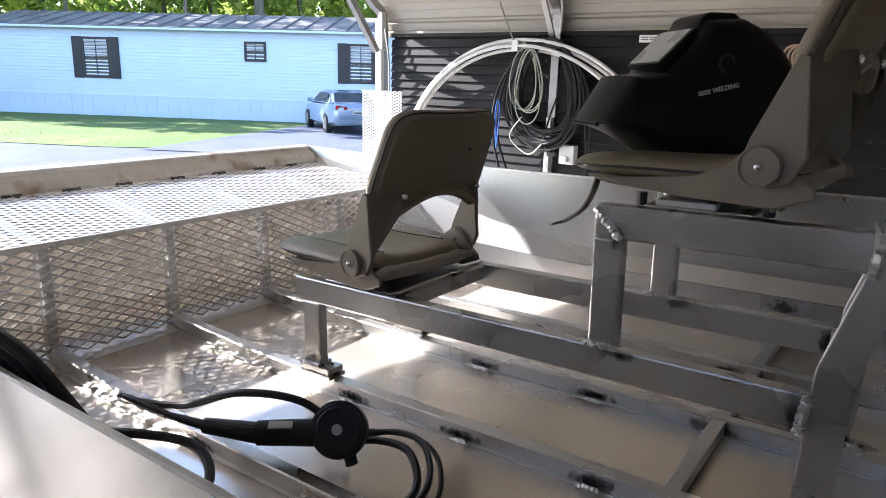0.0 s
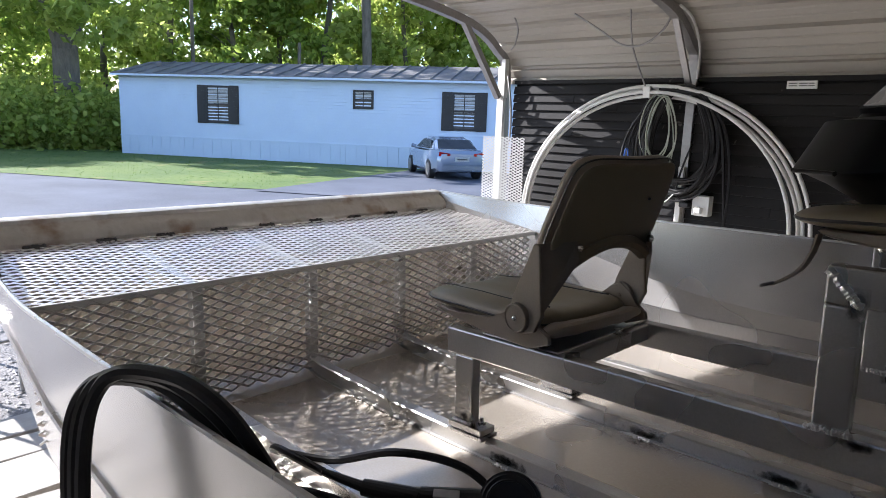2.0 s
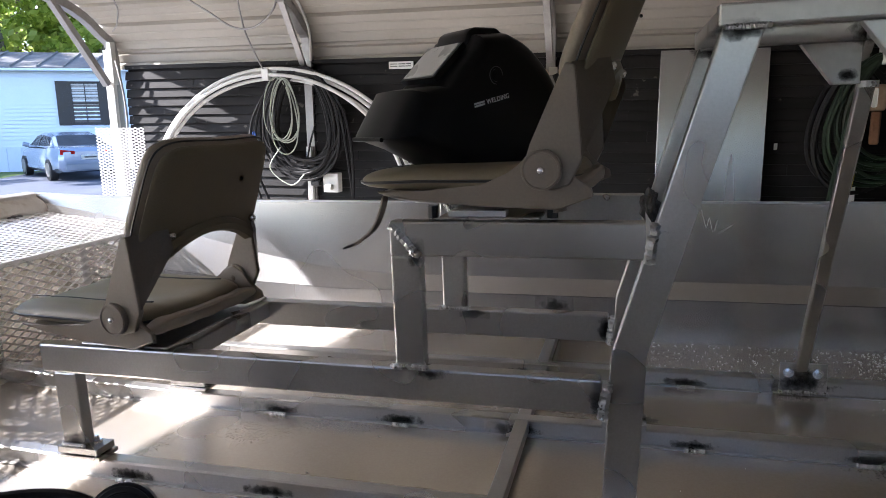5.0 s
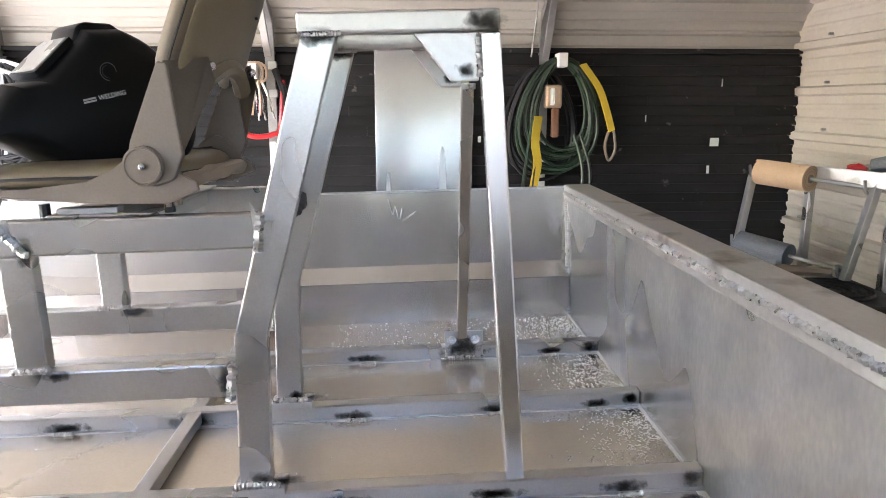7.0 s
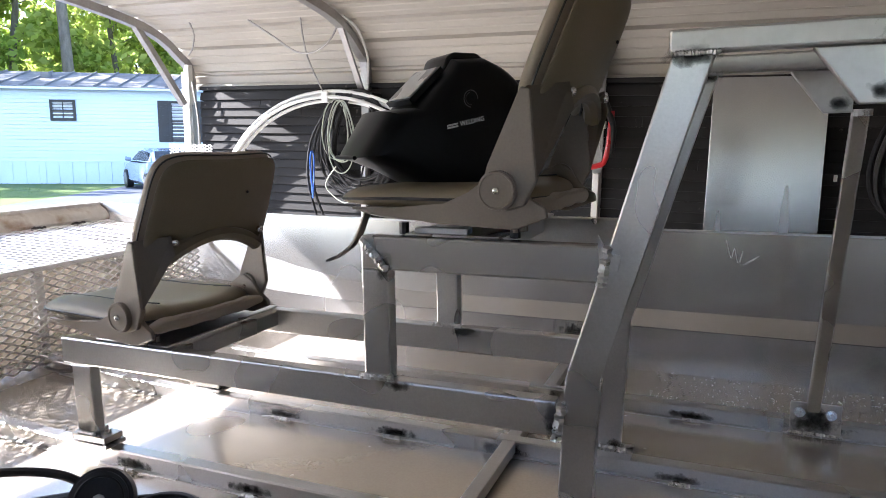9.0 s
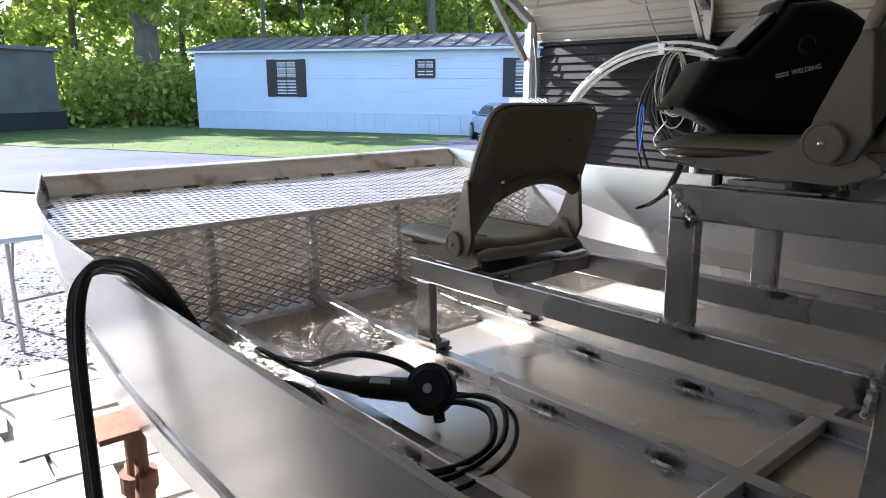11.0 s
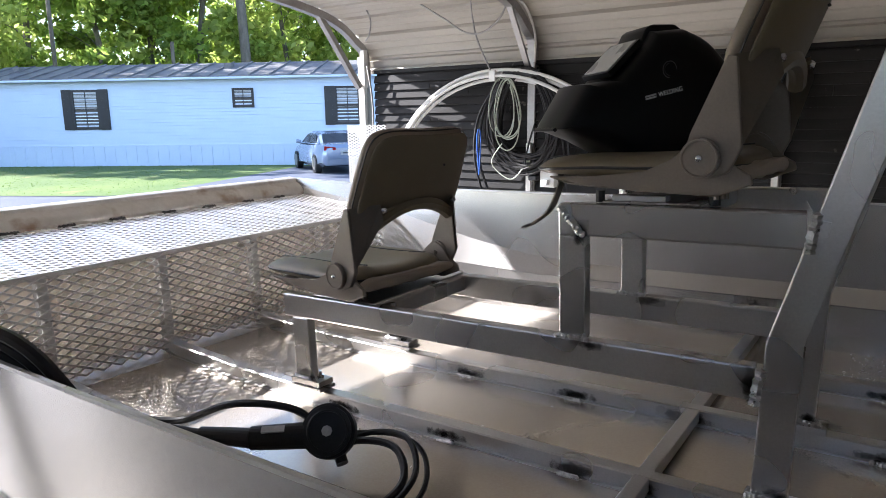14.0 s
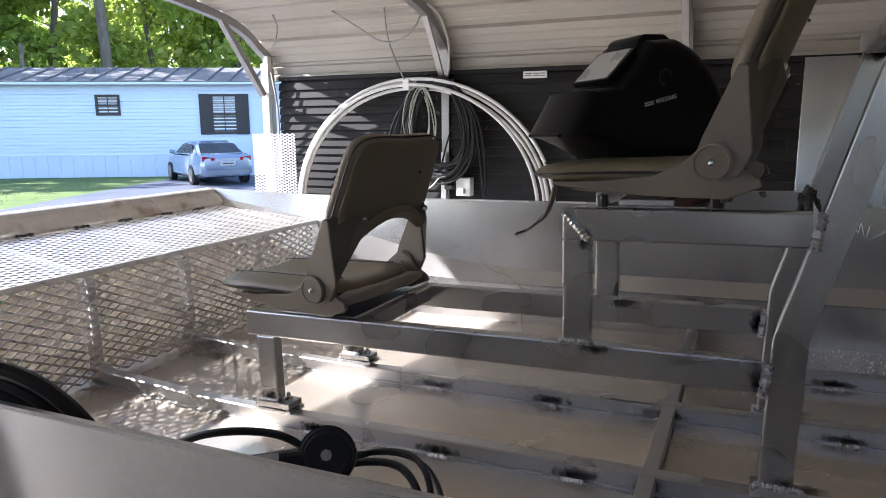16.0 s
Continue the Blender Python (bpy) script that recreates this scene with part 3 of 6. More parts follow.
def mobile_home():
    home = thing("mobile_home", HOME, "long white mobile home with grey roof and black shutters", "house")
    part("wall", hquad(bmesh.new(), 0, HL, -4.4, -0.02, 0.75, 3.05), VINYLSIDE, home)
    bm = bmesh.new()
    z = 0.75
    while z < 3.0:
        vs = [bm.verts.new(H3(s, d, zz)) for s in (0, HL) for d, zz in ((0.018, z), (0.0, z + 0.112), (-0.02, z))]
        bm.faces.new((vs[0], vs[3], vs[4], vs[1]))
        bm.faces.new((vs[0], vs[2], vs[5], vs[3]))
        z += 0.115
    part("lap_siding", bm, VINYLSIDE, home)
    s = 0.0
    while s < HL - 0.1:
        part("skirting_panel", hquad(bmesh.new(), s, s + 0.195, -0.03, 0.012 + 0.012 * (int(s / 0.2) % 2), 0.0, 0.74), VINYLSIDE, home)
        s += 0.2
    part("trim_band", hquad(bmesh.new(), -0.02, HL, -0.02, 0.03, 0.72, 0.77), VINYLSIDE, home)
    bm = bmesh.new()
    pr = [(0.28, 3.02), (0.28, 3.10), (-2.2, 3.72), (-4.7, 3.10), (-4.7, 3.02)]
    lo = [bm.verts.new(H3(-0.15, d, z)) for d, z in pr]
    hi = [bm.verts.new(H3(HL, d, z)) for d, z in pr]
    bm.faces.new(lo)
    bm.faces.new(hi[::-1])
    for i in range(5):
        bm.faces.new((lo[i], hi[i], hi[(i + 1) % 5], lo[(i + 1) % 5]))
    roof = part("roof", bm, SHINGLE, home, "weathered grey shingle roof")
    for i in range(26):
        s0 = 0.3 + i * 0.72
        if s0 < HL:
            bm = bmesh.new()
            vs = [bm.verts.new(H3(s, d, z)) for s in (s0, s0 + 0.04) for d, z in ((0.28, 3.10), (0.28, 3.15), (-2.2, 3.77), (-2.2, 3.72))]
            for f in ((0, 1, 2, 3), (4, 7, 6, 5), (1, 5, 6, 2), (0, 4, 5, 1), (2, 6, 7, 3)):
                bm.faces.new([vs[j] for j in f])
            part("roof_seam", bm, SHINGLE, roof)
    part("gutter", hquad(bmesh.new(), -0.15, HL, 0.27, 0.33, 3.0, 3.07), VINYLSIDE, home)
    for s in (0.9, 9.0):
        part("roof_vent", hquad(bmesh.new(), s, s + 0.25, -1.4, -1.1, 3.4, 3.62), SHINGLE, roof)

    def window(s0, s1, z0, z1, shutters):
        w = part("window", hquad(bmesh.new(), s0, s1, 0.0, 0.012, z0, z1), PANE, home, "dark double-hung window with a black frame")
        for a, b, c, d in ((s0 - 0.05, s0 + 0.03, z0 - 0.05, z1 + 0.05), (s1 - 0.03, s1 + 0.05, z0 - 0.05, z1 + 0.05), (s0, s1, z1 - 0.02, z1 + 0.05), (s0, s1, z0 - 0.05, z0 + 0.03), (s0, s1, (z0 + z1) / 2 - 0.025, (z0 + z1) / 2 + 0.025)):
            part("frame", hquad(bmesh.new(), a, b, 0.01, 0.045, c, d), SHUTTER, w)
        zz = (z0 + z1) / 2 + 0.05
        while zz < z1 - 0.05:
            part("blind_slat", hquad(bmesh.new(), s0 + 0.04, s1 - 0.04, 0.013, 0.018, zz, zz + 0.028), BLIND, w)
            zz += 0.045
        part("muntin", hquad(bmesh.new(), (s0 + s1) / 2 - 0.012, (s0 + s1) / 2 + 0.012, 0.013, 0.03, z0, z1), SHUTTER, w)
        if shutters:
            for a in (s0 - 0.40, s1 + 0.05):
                sh = part("shutter", hquad(bmesh.new(), a, a + 0.35, 0.01, 0.05, z0 - 0.06, z1 + 0.06), SHUTTER, w, "black louvred shutter")
                bm = bmesh.new()
                zz = z0
                while zz < z1:
                    hquad(bm, a + 0.04, a + 0.31, 0.045, 0.058, zz, zz + 0.04)
                    zz += 0.06
                part("louvre", bm, SHUTTER, sh)

    for s0, s1, z0, z1, sh in ((3.44, 5.12, 1.33, 2.72, True), (9.66, 10.43, 2.03, 2.69, False), (12.95, 14.5, 1.40, 2.70, True)):
        m = 0.38 if sh else 0.05
        window(s0 + m, s1 - m, z0 + 0.05, z1 - 0.05, sh)


mobile_home()


def loose_stones():
    rs = np.random.RandomState(3)
    n = 5500
    x, y = -4.6 - rs.uniform(0, 1, n) ** 1.6 * 5.0, rs.uniform(-3.0, 3.2, n)
    s = rs.uniform(0.008, 0.026, n)
    base = np.array([(1, 0, 0), (-1, 0, 0), (0, 1, 0), (0, -1, 0), (0, 0, 0.35), (0, 0, -0.35)])
    V = (base[None] * rs.uniform(0.6, 1.3, (n, 6, 3))) * s[:, None, None] + np.stack([x, y, np.full(n, GROUND - 0.012) + 0.004], 1)[:, None, :]
    tri = np.array([(0, 2, 4), (2, 1, 4), (1, 3, 4), (3, 0, 4), (2, 0, 5), (1, 2, 5), (3, 1, 5), (0, 3, 5)])
    F = (np.arange(n) * 6)[:, None, None] + tri[None]
    from_data("gravel", [tuple(p) for p in V.reshape(-1, 3).tolist()], F.reshape(-1, 3).tolist(), STONE, None, "loose pale gravel stones on the yard", "gravel", kind="stuff")


STONE = leaf_material("mixed_gravel", (0.18, 0.177, 0.18), (0.36, 0.35, 0.345))
STONE.node_tree.nodes["Mix Shader"].inputs[0].default_value = 0.0
loose_stones()


# ---- boat hull (boat frame) ----
FLOOR = 0.87
YB = 1.635
HALF_TOP = [(-3.12, 1.085), (-2.9, 1.13), (-2.6, 1.20), (-2.2, 1.235), (-1.6, 1.245), (1, 1.245)]
HALF_CH = [(-3.12, 1.08), (-2.9, 1.12), (-2.5, 1.195), (-2.0, 1.225), (1, 1.235)]
HALF_LOW = [(-3.12, 1.04), (-2.8, 1.10), (-2.2, 1.16), (1, 1.175)]
HALF_BOT = [(-3.12, 1.03), (-2.8, 1.09), (-2.2, 1.145), (1, 1.165)]
Z_TOP = [(-3.12, 1.50), (-2.6, 1.46), (-2.0, 1.44), (-1, 1.43), (1, 1.425)]
Z_CH = [(-3.12, 1.47), (-2.7, 1.38), (-2.32, 1.295), (-2.07, 1.23), (-1.89, 1.185), (-1.6, 1.135), (-1.3, 1.11), (1, 1.105)]
Z_LOW = [(-3.12, 1.45), (-2.8, 1.28), (-2.4, 1.12), (-2.0, 1.075), (-1.5, 1.05), (1, 1.045)]
Z_BOT = [(-3.12, 1.43), (-3.0, 1.24), (-2.8, 1.05), (-2.6, 0.95), (-2.4, 0.905), (-2.0, 0.878), (-1.7, 0.87), (1, 0.87)]
STRINGERS = (0.966, 1.423, 1.880, 2.337)
TRANSOM = 0.80
hull = thing("boat_hull", (0, YB, FLOOR), "bare welded aluminium airboat hull with expanded-metal bow deck", "boat", frame_of=BOAT)
XS = [-3.12 + i * 0.08 for i in range(50) if -3.12 + i * 0.08 < TRANSOM] + [TRANSOM]


def bead(p, q, r=0.006, wob=0.35, seed=1):
    """A rippled weld bead from p to q."""
    p, q = Vector(p), Vector(q)
    a = (q - p).normalized()
    s = a.orthogonal().normalized()
    t = a.cross(s)
    n = max(int((q - p).length / (r * 0.33)), 4)
    bm = bmesh.new()
    rings = []
    for i in range(n + 1):
        rr = r * (0.95 + 0.10 * (i % 3 - 1) + wob * 0.6 * noise.noise((i * 0.7, seed * 3.1, 0)))
        if i in (0, n):
            rr *= 0.45
        c = p.lerp(q, i / n) + s * (r * wob * noise.noise((i * 0.4, seed, 5))) + t * (r * wob * noise.noise((i * 0.4, seed, 9)))
        rings.append([bm.verts.new(c + (s * math.cos(k * 1.0472) + t * math.sin(k * 1.0472)) * rr) for k in range(6)])
    for A, B in zip(rings, rings[1:]):
        for k in range(6):
            bm.faces.new((A[k], A[(k + 1) % 6], B[(k + 1) % 6], B[k]))
    bm.faces.new(rings[0])
    bm.faces.new(rings[-1][::-1])
    return bm


def soot(parent, x, z, y, w, h, flat=False):
    """A soot stain w by h on an upright face at y, or lying flat at height z."""
    if flat:
        return part("soot_mark", bx(x - w / 2, x + w / 2, y - h / 2, y + h / 2, z, z + 0.0008, bev=0), SOOT_FLAT, parent, "black weld soot")
    return part("soot_mark", bx(x - w / 2, x + w / 2, y - 0.0012, y - 0.0004, z - h / 2, z + h / 2, bev=0), SOOT_FACE, parent, "black weld soot")


def dip(x, sgn):
    return 0.034 * min(1, max(0, (x + 3.0) / 0.9)) if sgn < 0 else 0.0


def hull_sheets():
    for sgn in (1, -1):
        levels = [[(x, YB + sgn * lerp(x, hw), lerp(x, zz) - (dip(x, sgn) if zz is Z_TOP else 0)) for hw, zz in ((HALF_TOP, Z_TOP), (HALF_CH, Z_CH), (HALF_LOW, Z_LOW), (HALF_BOT, Z_BOT))] for x in XS]
        for k, nm in enumerate(("side_panel", "chine_strip", "lower_panel")):
            part(nm, sheet([[r[k], r[k + 1]] for r in levels], 0.005), ALU_SHEET, hull, smooth=True)
        lip = []
        for x in XS:
            lip.append((x, YB + sgn * (lerp(x, HALF_TOP)), lerp(x, Z_TOP) + 0.001 - dip(x, sgn)))
        bm = bmesh.new()
        sweep(bm, lip, 0.006, 6, raw=True)
        part("gunwale_edge", bm, ALU, hull)
        # outer rub strip under the bend
        rb = [(x, YB + sgn * (lerp(x, HALF_CH) + 0.004), lerp(x, Z_CH) - 0.012) for x in XS if x > -2.6]
        part("rub_strip", sweep(bmesh.new(), rb, 0.010, 6, raw=True), ALU, hull)
    rows = [[(x, YB + f * lerp(x, HALF_BOT), lerp(x, Z_BOT)) for f in (-1, -0.33, 0.33, 1)] for x in XS]
    part("bottom_plate", sheet(rows, 0.005), ALU_FLOOR, hull, "scuffed floor sheet tinted tan for the mirrored roof")
    bm = bmesh.new()
    prism(bm, [(YB - 1.23, 1.375), (YB - 1.165, FLOOR), (YB + 1.165, FLOOR), (YB + 1.23, 1.375)], "x", TRANSOM + 0.002, TRANSOM + 0.008)
    part("transom", bm, TRANSOM_SHEET, hull, "blotchy transom sheet")
    part("transom_cap", bx(TRANSOM - 0.012, TRANSOM + 0.098, YB - 1.25, YB + 1.235, 1.372, 1.438, bev=0.006), ALU_MATT, hull, "box-section transom cap with rough weld edge")
    part("cap_weld", bead((TRANSOM - 0.013, YB - 1.1, 1.407), (TRANSOM - 0.013, YB + 1.2, 1.407), 0.008, 0.9, 33), WELD, hull)


hull_sheets()


def stringers():
    for y in STRINGERS:
        bm = bmesh.new()
        pts = [x for x in XS if x > -2.52] + [TRANSOM - 0.004]
        prof = [(-0.012, 0.0), (-0.012, 0.007), (0.0, 0.007), (0.0, 0.046), (0.004, 0.05), (0.040, 0.05), (0.044, 0.046), (0.044, 0.0)]
        rings = [[bm.verts.new((x, y + u, lerp(x, Z_BOT) + 0.002 + v)) for u, v in prof] for x in pts]
        n = len(prof)
        for A, B in zip(rings, rings[1:]):
            for j in range(n):
                bm.faces.new((A[j], A[(j + 1) % n], B[(j + 1) % n], B[j]))
        bm.faces.new(rings[0])
        bm.faces.new(rings[-1][::-1])
        part("stringer", bm, ALU, hull)


stringers()


def stitch_welds():
    rng = random.Random(4)
    k = 0
    for y, xs in ((0.966, (-1.62, -1.15, -0.62, -0.15, 0.3)), (1.423, (-1.52, -1.10, -0.72, -0.05, 0.30, 0.62)), (1.880, (-1.32, -0.91, -0.55, -0.06, 0.36, 0.66)), (2.337, (-1.1, -0.05, 0.62, -0.62))):
        for x in xs:
            k += 1
            part("stitch_weld", bead((x - 0.03, y - 0.014, 0.877), (x + 0.03, y - 0.014, 0.878), 0.008, 0.3, k), WELD, hull)
            w = rng.uniform(0.12, 0.2)
            soot(hull, x + rng.uniform(-0.015, 0.015), 0.890, y, w, rng.uniform(0.035, 0.05))


stitch_welds()


def stringer_ends():
    for i, y in enumerate(STRINGERS):
        part("end_weld", bead((TRANSOM - 0.004, y + 0.046, 0.92), (TRANSOM - 0.004, y + 0.046, 0.872), 0.008, 0.4, i), WELD, hull)
    part("floor_weld", bead((TRANSOM - 0.002, 1.42, 0.874), (TRANSOM - 0.002, YB + 1.16, 0.874), 0.006, 0.7, 19), ALU_MATT, hull)
    part("corner_weld", bead((TRANSOM - 0.002, YB + 1.225, 1.37), (TRANSOM - 0.002, YB + 1.165, 0.88), 0.009, 0.4, 9), WELD, hull)
    part("cross_bar", beam(bmesh.new(), (-0.535, 0.97, 0.903), (-0.535, 2.79, 0.903), 0.04, 0.034, (1, 0, 0)), ALU, hull)
    stud = part("stud", rod(bmesh.new(), (-0.54, 2.775, 0.90), (-0.54, 2.775, 0.965), 0.012, 10), ALU, hull)
    part("nut", rod(bmesh.new(), (-0.54, 2.775, 0.945), (-0.54, 2.775, 0.96), 0.022, 6), SOOT, stud)
    soot(hull, -0.54, 0.985, 2.795, 0.16, 0.14)
    for y in STRINGERS[1:]:
        soot(hull, -0.535, 0.895, y, 0.10, 0.05)
        soot(hull, TRANSOM - 0.03, 0.90, y, 0.06, 0.06)
        soot(hull, TRANSOM - 0.04, FLOOR + 0.0062, y - 0.04, 0.08, 0.05, True)


stringer_ends()


def bow_deck():
    xf = -2.45
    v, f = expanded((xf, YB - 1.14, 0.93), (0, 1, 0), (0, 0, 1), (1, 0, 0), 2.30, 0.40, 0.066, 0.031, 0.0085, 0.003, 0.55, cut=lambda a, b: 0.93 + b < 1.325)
    from_data("front_mesh", v, f, MESH_SHADED, hull, "upright expanded-metal front of the bow deck")
    run = Vector((-0.56, 0, 0.085))
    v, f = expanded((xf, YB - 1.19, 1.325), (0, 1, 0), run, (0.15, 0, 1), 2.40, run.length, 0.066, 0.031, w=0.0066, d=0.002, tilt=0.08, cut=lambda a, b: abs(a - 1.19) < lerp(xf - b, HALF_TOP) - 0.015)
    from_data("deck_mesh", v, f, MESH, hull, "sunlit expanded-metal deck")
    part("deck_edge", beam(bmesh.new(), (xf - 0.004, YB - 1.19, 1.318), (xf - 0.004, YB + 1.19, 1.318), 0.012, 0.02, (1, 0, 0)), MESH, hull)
    for y in STRINGERS + (1.423 - 0.914,):
        if y > 0.6:
            part("deck_post", beam(bmesh.new(), (xf - 0.03, y + 0.022, lerp(xf, Z_BOT) + 0.04), (xf - 0.03, y + 0.022, 1.315), 0.04, 0.03, (0, 1, 0)), ALU, hull)
            part("deck_joist", beam(bmesh.new(), (xf - 0.03, y + 0.022, 1.298), (-3.0, y + 0.022, 1.38), 0.03, 0.03, (0, 1, 0)), ALU, hull)
    # folded bow rail, hammered and scorched along its foot
    rng = random.Random(6)
    rows = []
    ny = 60
    for i in range(ny + 1):
        y = YB - 1.085 + 2.17 * i / ny
        w = 0.008 * noise.noise((y * 5, 1, 0)) + 0.005 * noise.noise((y * 13, 1, 0))
        rows.append([(-3.012 + w * 0.5, y, 1.398), (-2.994 + w, y, 1.408 + w), (-2.988 + 1.6 * w, y, 1.422 + w), (-2.992 + 1.8 * w, y, 1.438 + w), (-3.006 + 1.6 * w, y, 1.455 + w), (-3.026 + w, y, 1.470), (-3.044, y, 1.480), (-3.046, y, 1.496), (-3.06, y, 1.503), (-3.09, y, 1.505), (-3.12, y, 1.498), (-3.125, y, 1.43)])
    part("bow_rail", sheet(rows, 0.005), ROLL, hull, "folded bow rail with brown heat stains", smooth=True)
    for i in range(9):
        y = YB - 0.98 + i * 0.235 + rng.uniform(-0.02, 0.02)
        part("scorched_weld", bead((-2.990, y - 0.035, 1.405), (-2.990, y + 0.04, 1.405), 0.012, 0.5, i + 40), SOOT, hull)
    for sgn in (-1, 1):
        part("bow_corner_weld", bead((-3.0, YB + sgn * 1.09, 1.42), (-3.09, YB + sgn * 1.085, 1.495), 0.006, 0.4, 60), WELD, hull)


bow_deck()


# ---- seat frame (boat frame) ----
def tube(p, q, w, d, side, bev=0.005):
    return beam(bmesh.new(), p, q, w, d, side, bev)


def seat_frame():
    fr = thing("tube_frame", (-1.0, 1.66, 0.92), "welded grey aluminium tube frame carrying both seats", "frame", frame_of=BOAT)
    for y0, x0, k in ((1.42, -1.75, 0), (1.90, -1.75, 1)):
        y = y0 + 0.02
        part("lower_rail", tube((x0, y, 1.204), (-0.295, y, 1.204), 0.078, 0.04, (0, 0, 1)), ALU, fr)
        part("front_post", tube((-1.682, y, 0.958), (-1.682, y, 1.165), 0.072, 0.036, (1, 0, 0)), ALU, fr)
        part("foot_plate", bx(-1.735, -1.595, y0 - 0.012, y0 + 0.06, 0.923, 0.935, bev=0.002), ALU, fr)
        part("foot_plate", bx(-1.73, -1.60, y0 - 0.010, y0 + 0.055, 0.938, 0.957, bev=0.002), ALU, fr)
        part("bolt", rod(rod(bmesh.new(), (-1.622, y, 0.957), (-1.622, y, 0.972), 0.012, 6), (-1.622, y, 0.972), (-1.622, y, 0.985), 0.006, 8), CHROME, fr)
        part("foot_weld", bead((-1.72, y0 - 0.002, 0.96), (-1.645, y0 - 0.002, 0.96), 0.006, 0.4, 70 + k), WELD, fr)
        xp = -0.714 if k == 0 else -0.733
        part("rear_post", tube((xp, y, 1.243), (xp, y, 1.50), 0.068, 0.04, (1, 0, 0)), ALU, fr)
        part("upper_rail", tube((xp - 0.034, y, 1.539), (-0.205, y, 1.539), 0.077, 0.04, (0, 0, 1)), ALU, fr)
        part("post_weld", bead((xp - 0.045, y0 - 0.004, 1.247), (xp + 0.045, y0 - 0.004, 1.247), 0.007, 0.5, 80 + k), WELD, fr)
        part("mitre_weld", bead((xp - 0.03, y0 - 0.003, 1.572), (xp + 0.033, y0 - 0.003, 1.50), 0.010, 0.45, 90 + k), WELD, fr)
        soot(fr, -1.675, 0.975, y0, 0.09, 0.05)
        soot(fr, -1.63, 0.9365, y0 + 0.02, 0.16, 0.09, True)
        soot(fr, xp + 0.05, 1.232, y0, 0.11, 0.035)
        soot(fr, xp + 0.02, 1.505, y0, 0.05, 0.07)
        soot(fr, -0.30, 1.20, y0, 0.06, 0.11)
        for zz, dx in ((1.204, -0.292), (1.539, -0.205)):
            part("end_weld", bead((dx, y0 - 0.005, zz - 0.045), (dx + 0.012, y0 - 0.005, zz + 0.040), 0.012, 0.6, 100 + k), WELD, fr)
    part("seat_bearer", tube((-1.36, 1.455, 1.215), (-1.36, 1.905, 1.215), 0.04, 0.05, (1, 0, 0)), ALU, fr)
    part("seat_bearer", tube((-1.60, 1.455, 1.215), (-1.60, 1.905, 1.215), 0.04, 0.05, (1, 0, 0)), ALU, fr)
    part("seat_bearer", tube((-0.46, 1.455, 1.555), (-0.46, 1.905, 1.555), 0.04, 0.04, (1, 0, 0)), ALU, fr)
    part("mount_plate", bx(-0.64, -0.42, 1.43, 1.93, 1.579, 1.586), ALU, fr)
    part("mount_plate", bx(-0.615, -0.49, 1.425, 1.46, 1.587, 1.60), GREY_PLATE, fr)
    part("mount_plate", bx(-1.62, -1.36, 1.43, 1.93, 1.244, 1.25), ALU, fr)
    for x, y, z in ((-0.66, 1.47, 1.594), (-0.40, 1.48, 1.594), (-0.645, 1.9, 1.594)):
        part("bolt", rod(bmesh.new(), (x, y, z - 0.016), (x, y, z + 0.012), 0.012, 8), RUBBER, fr)


seat_frame()


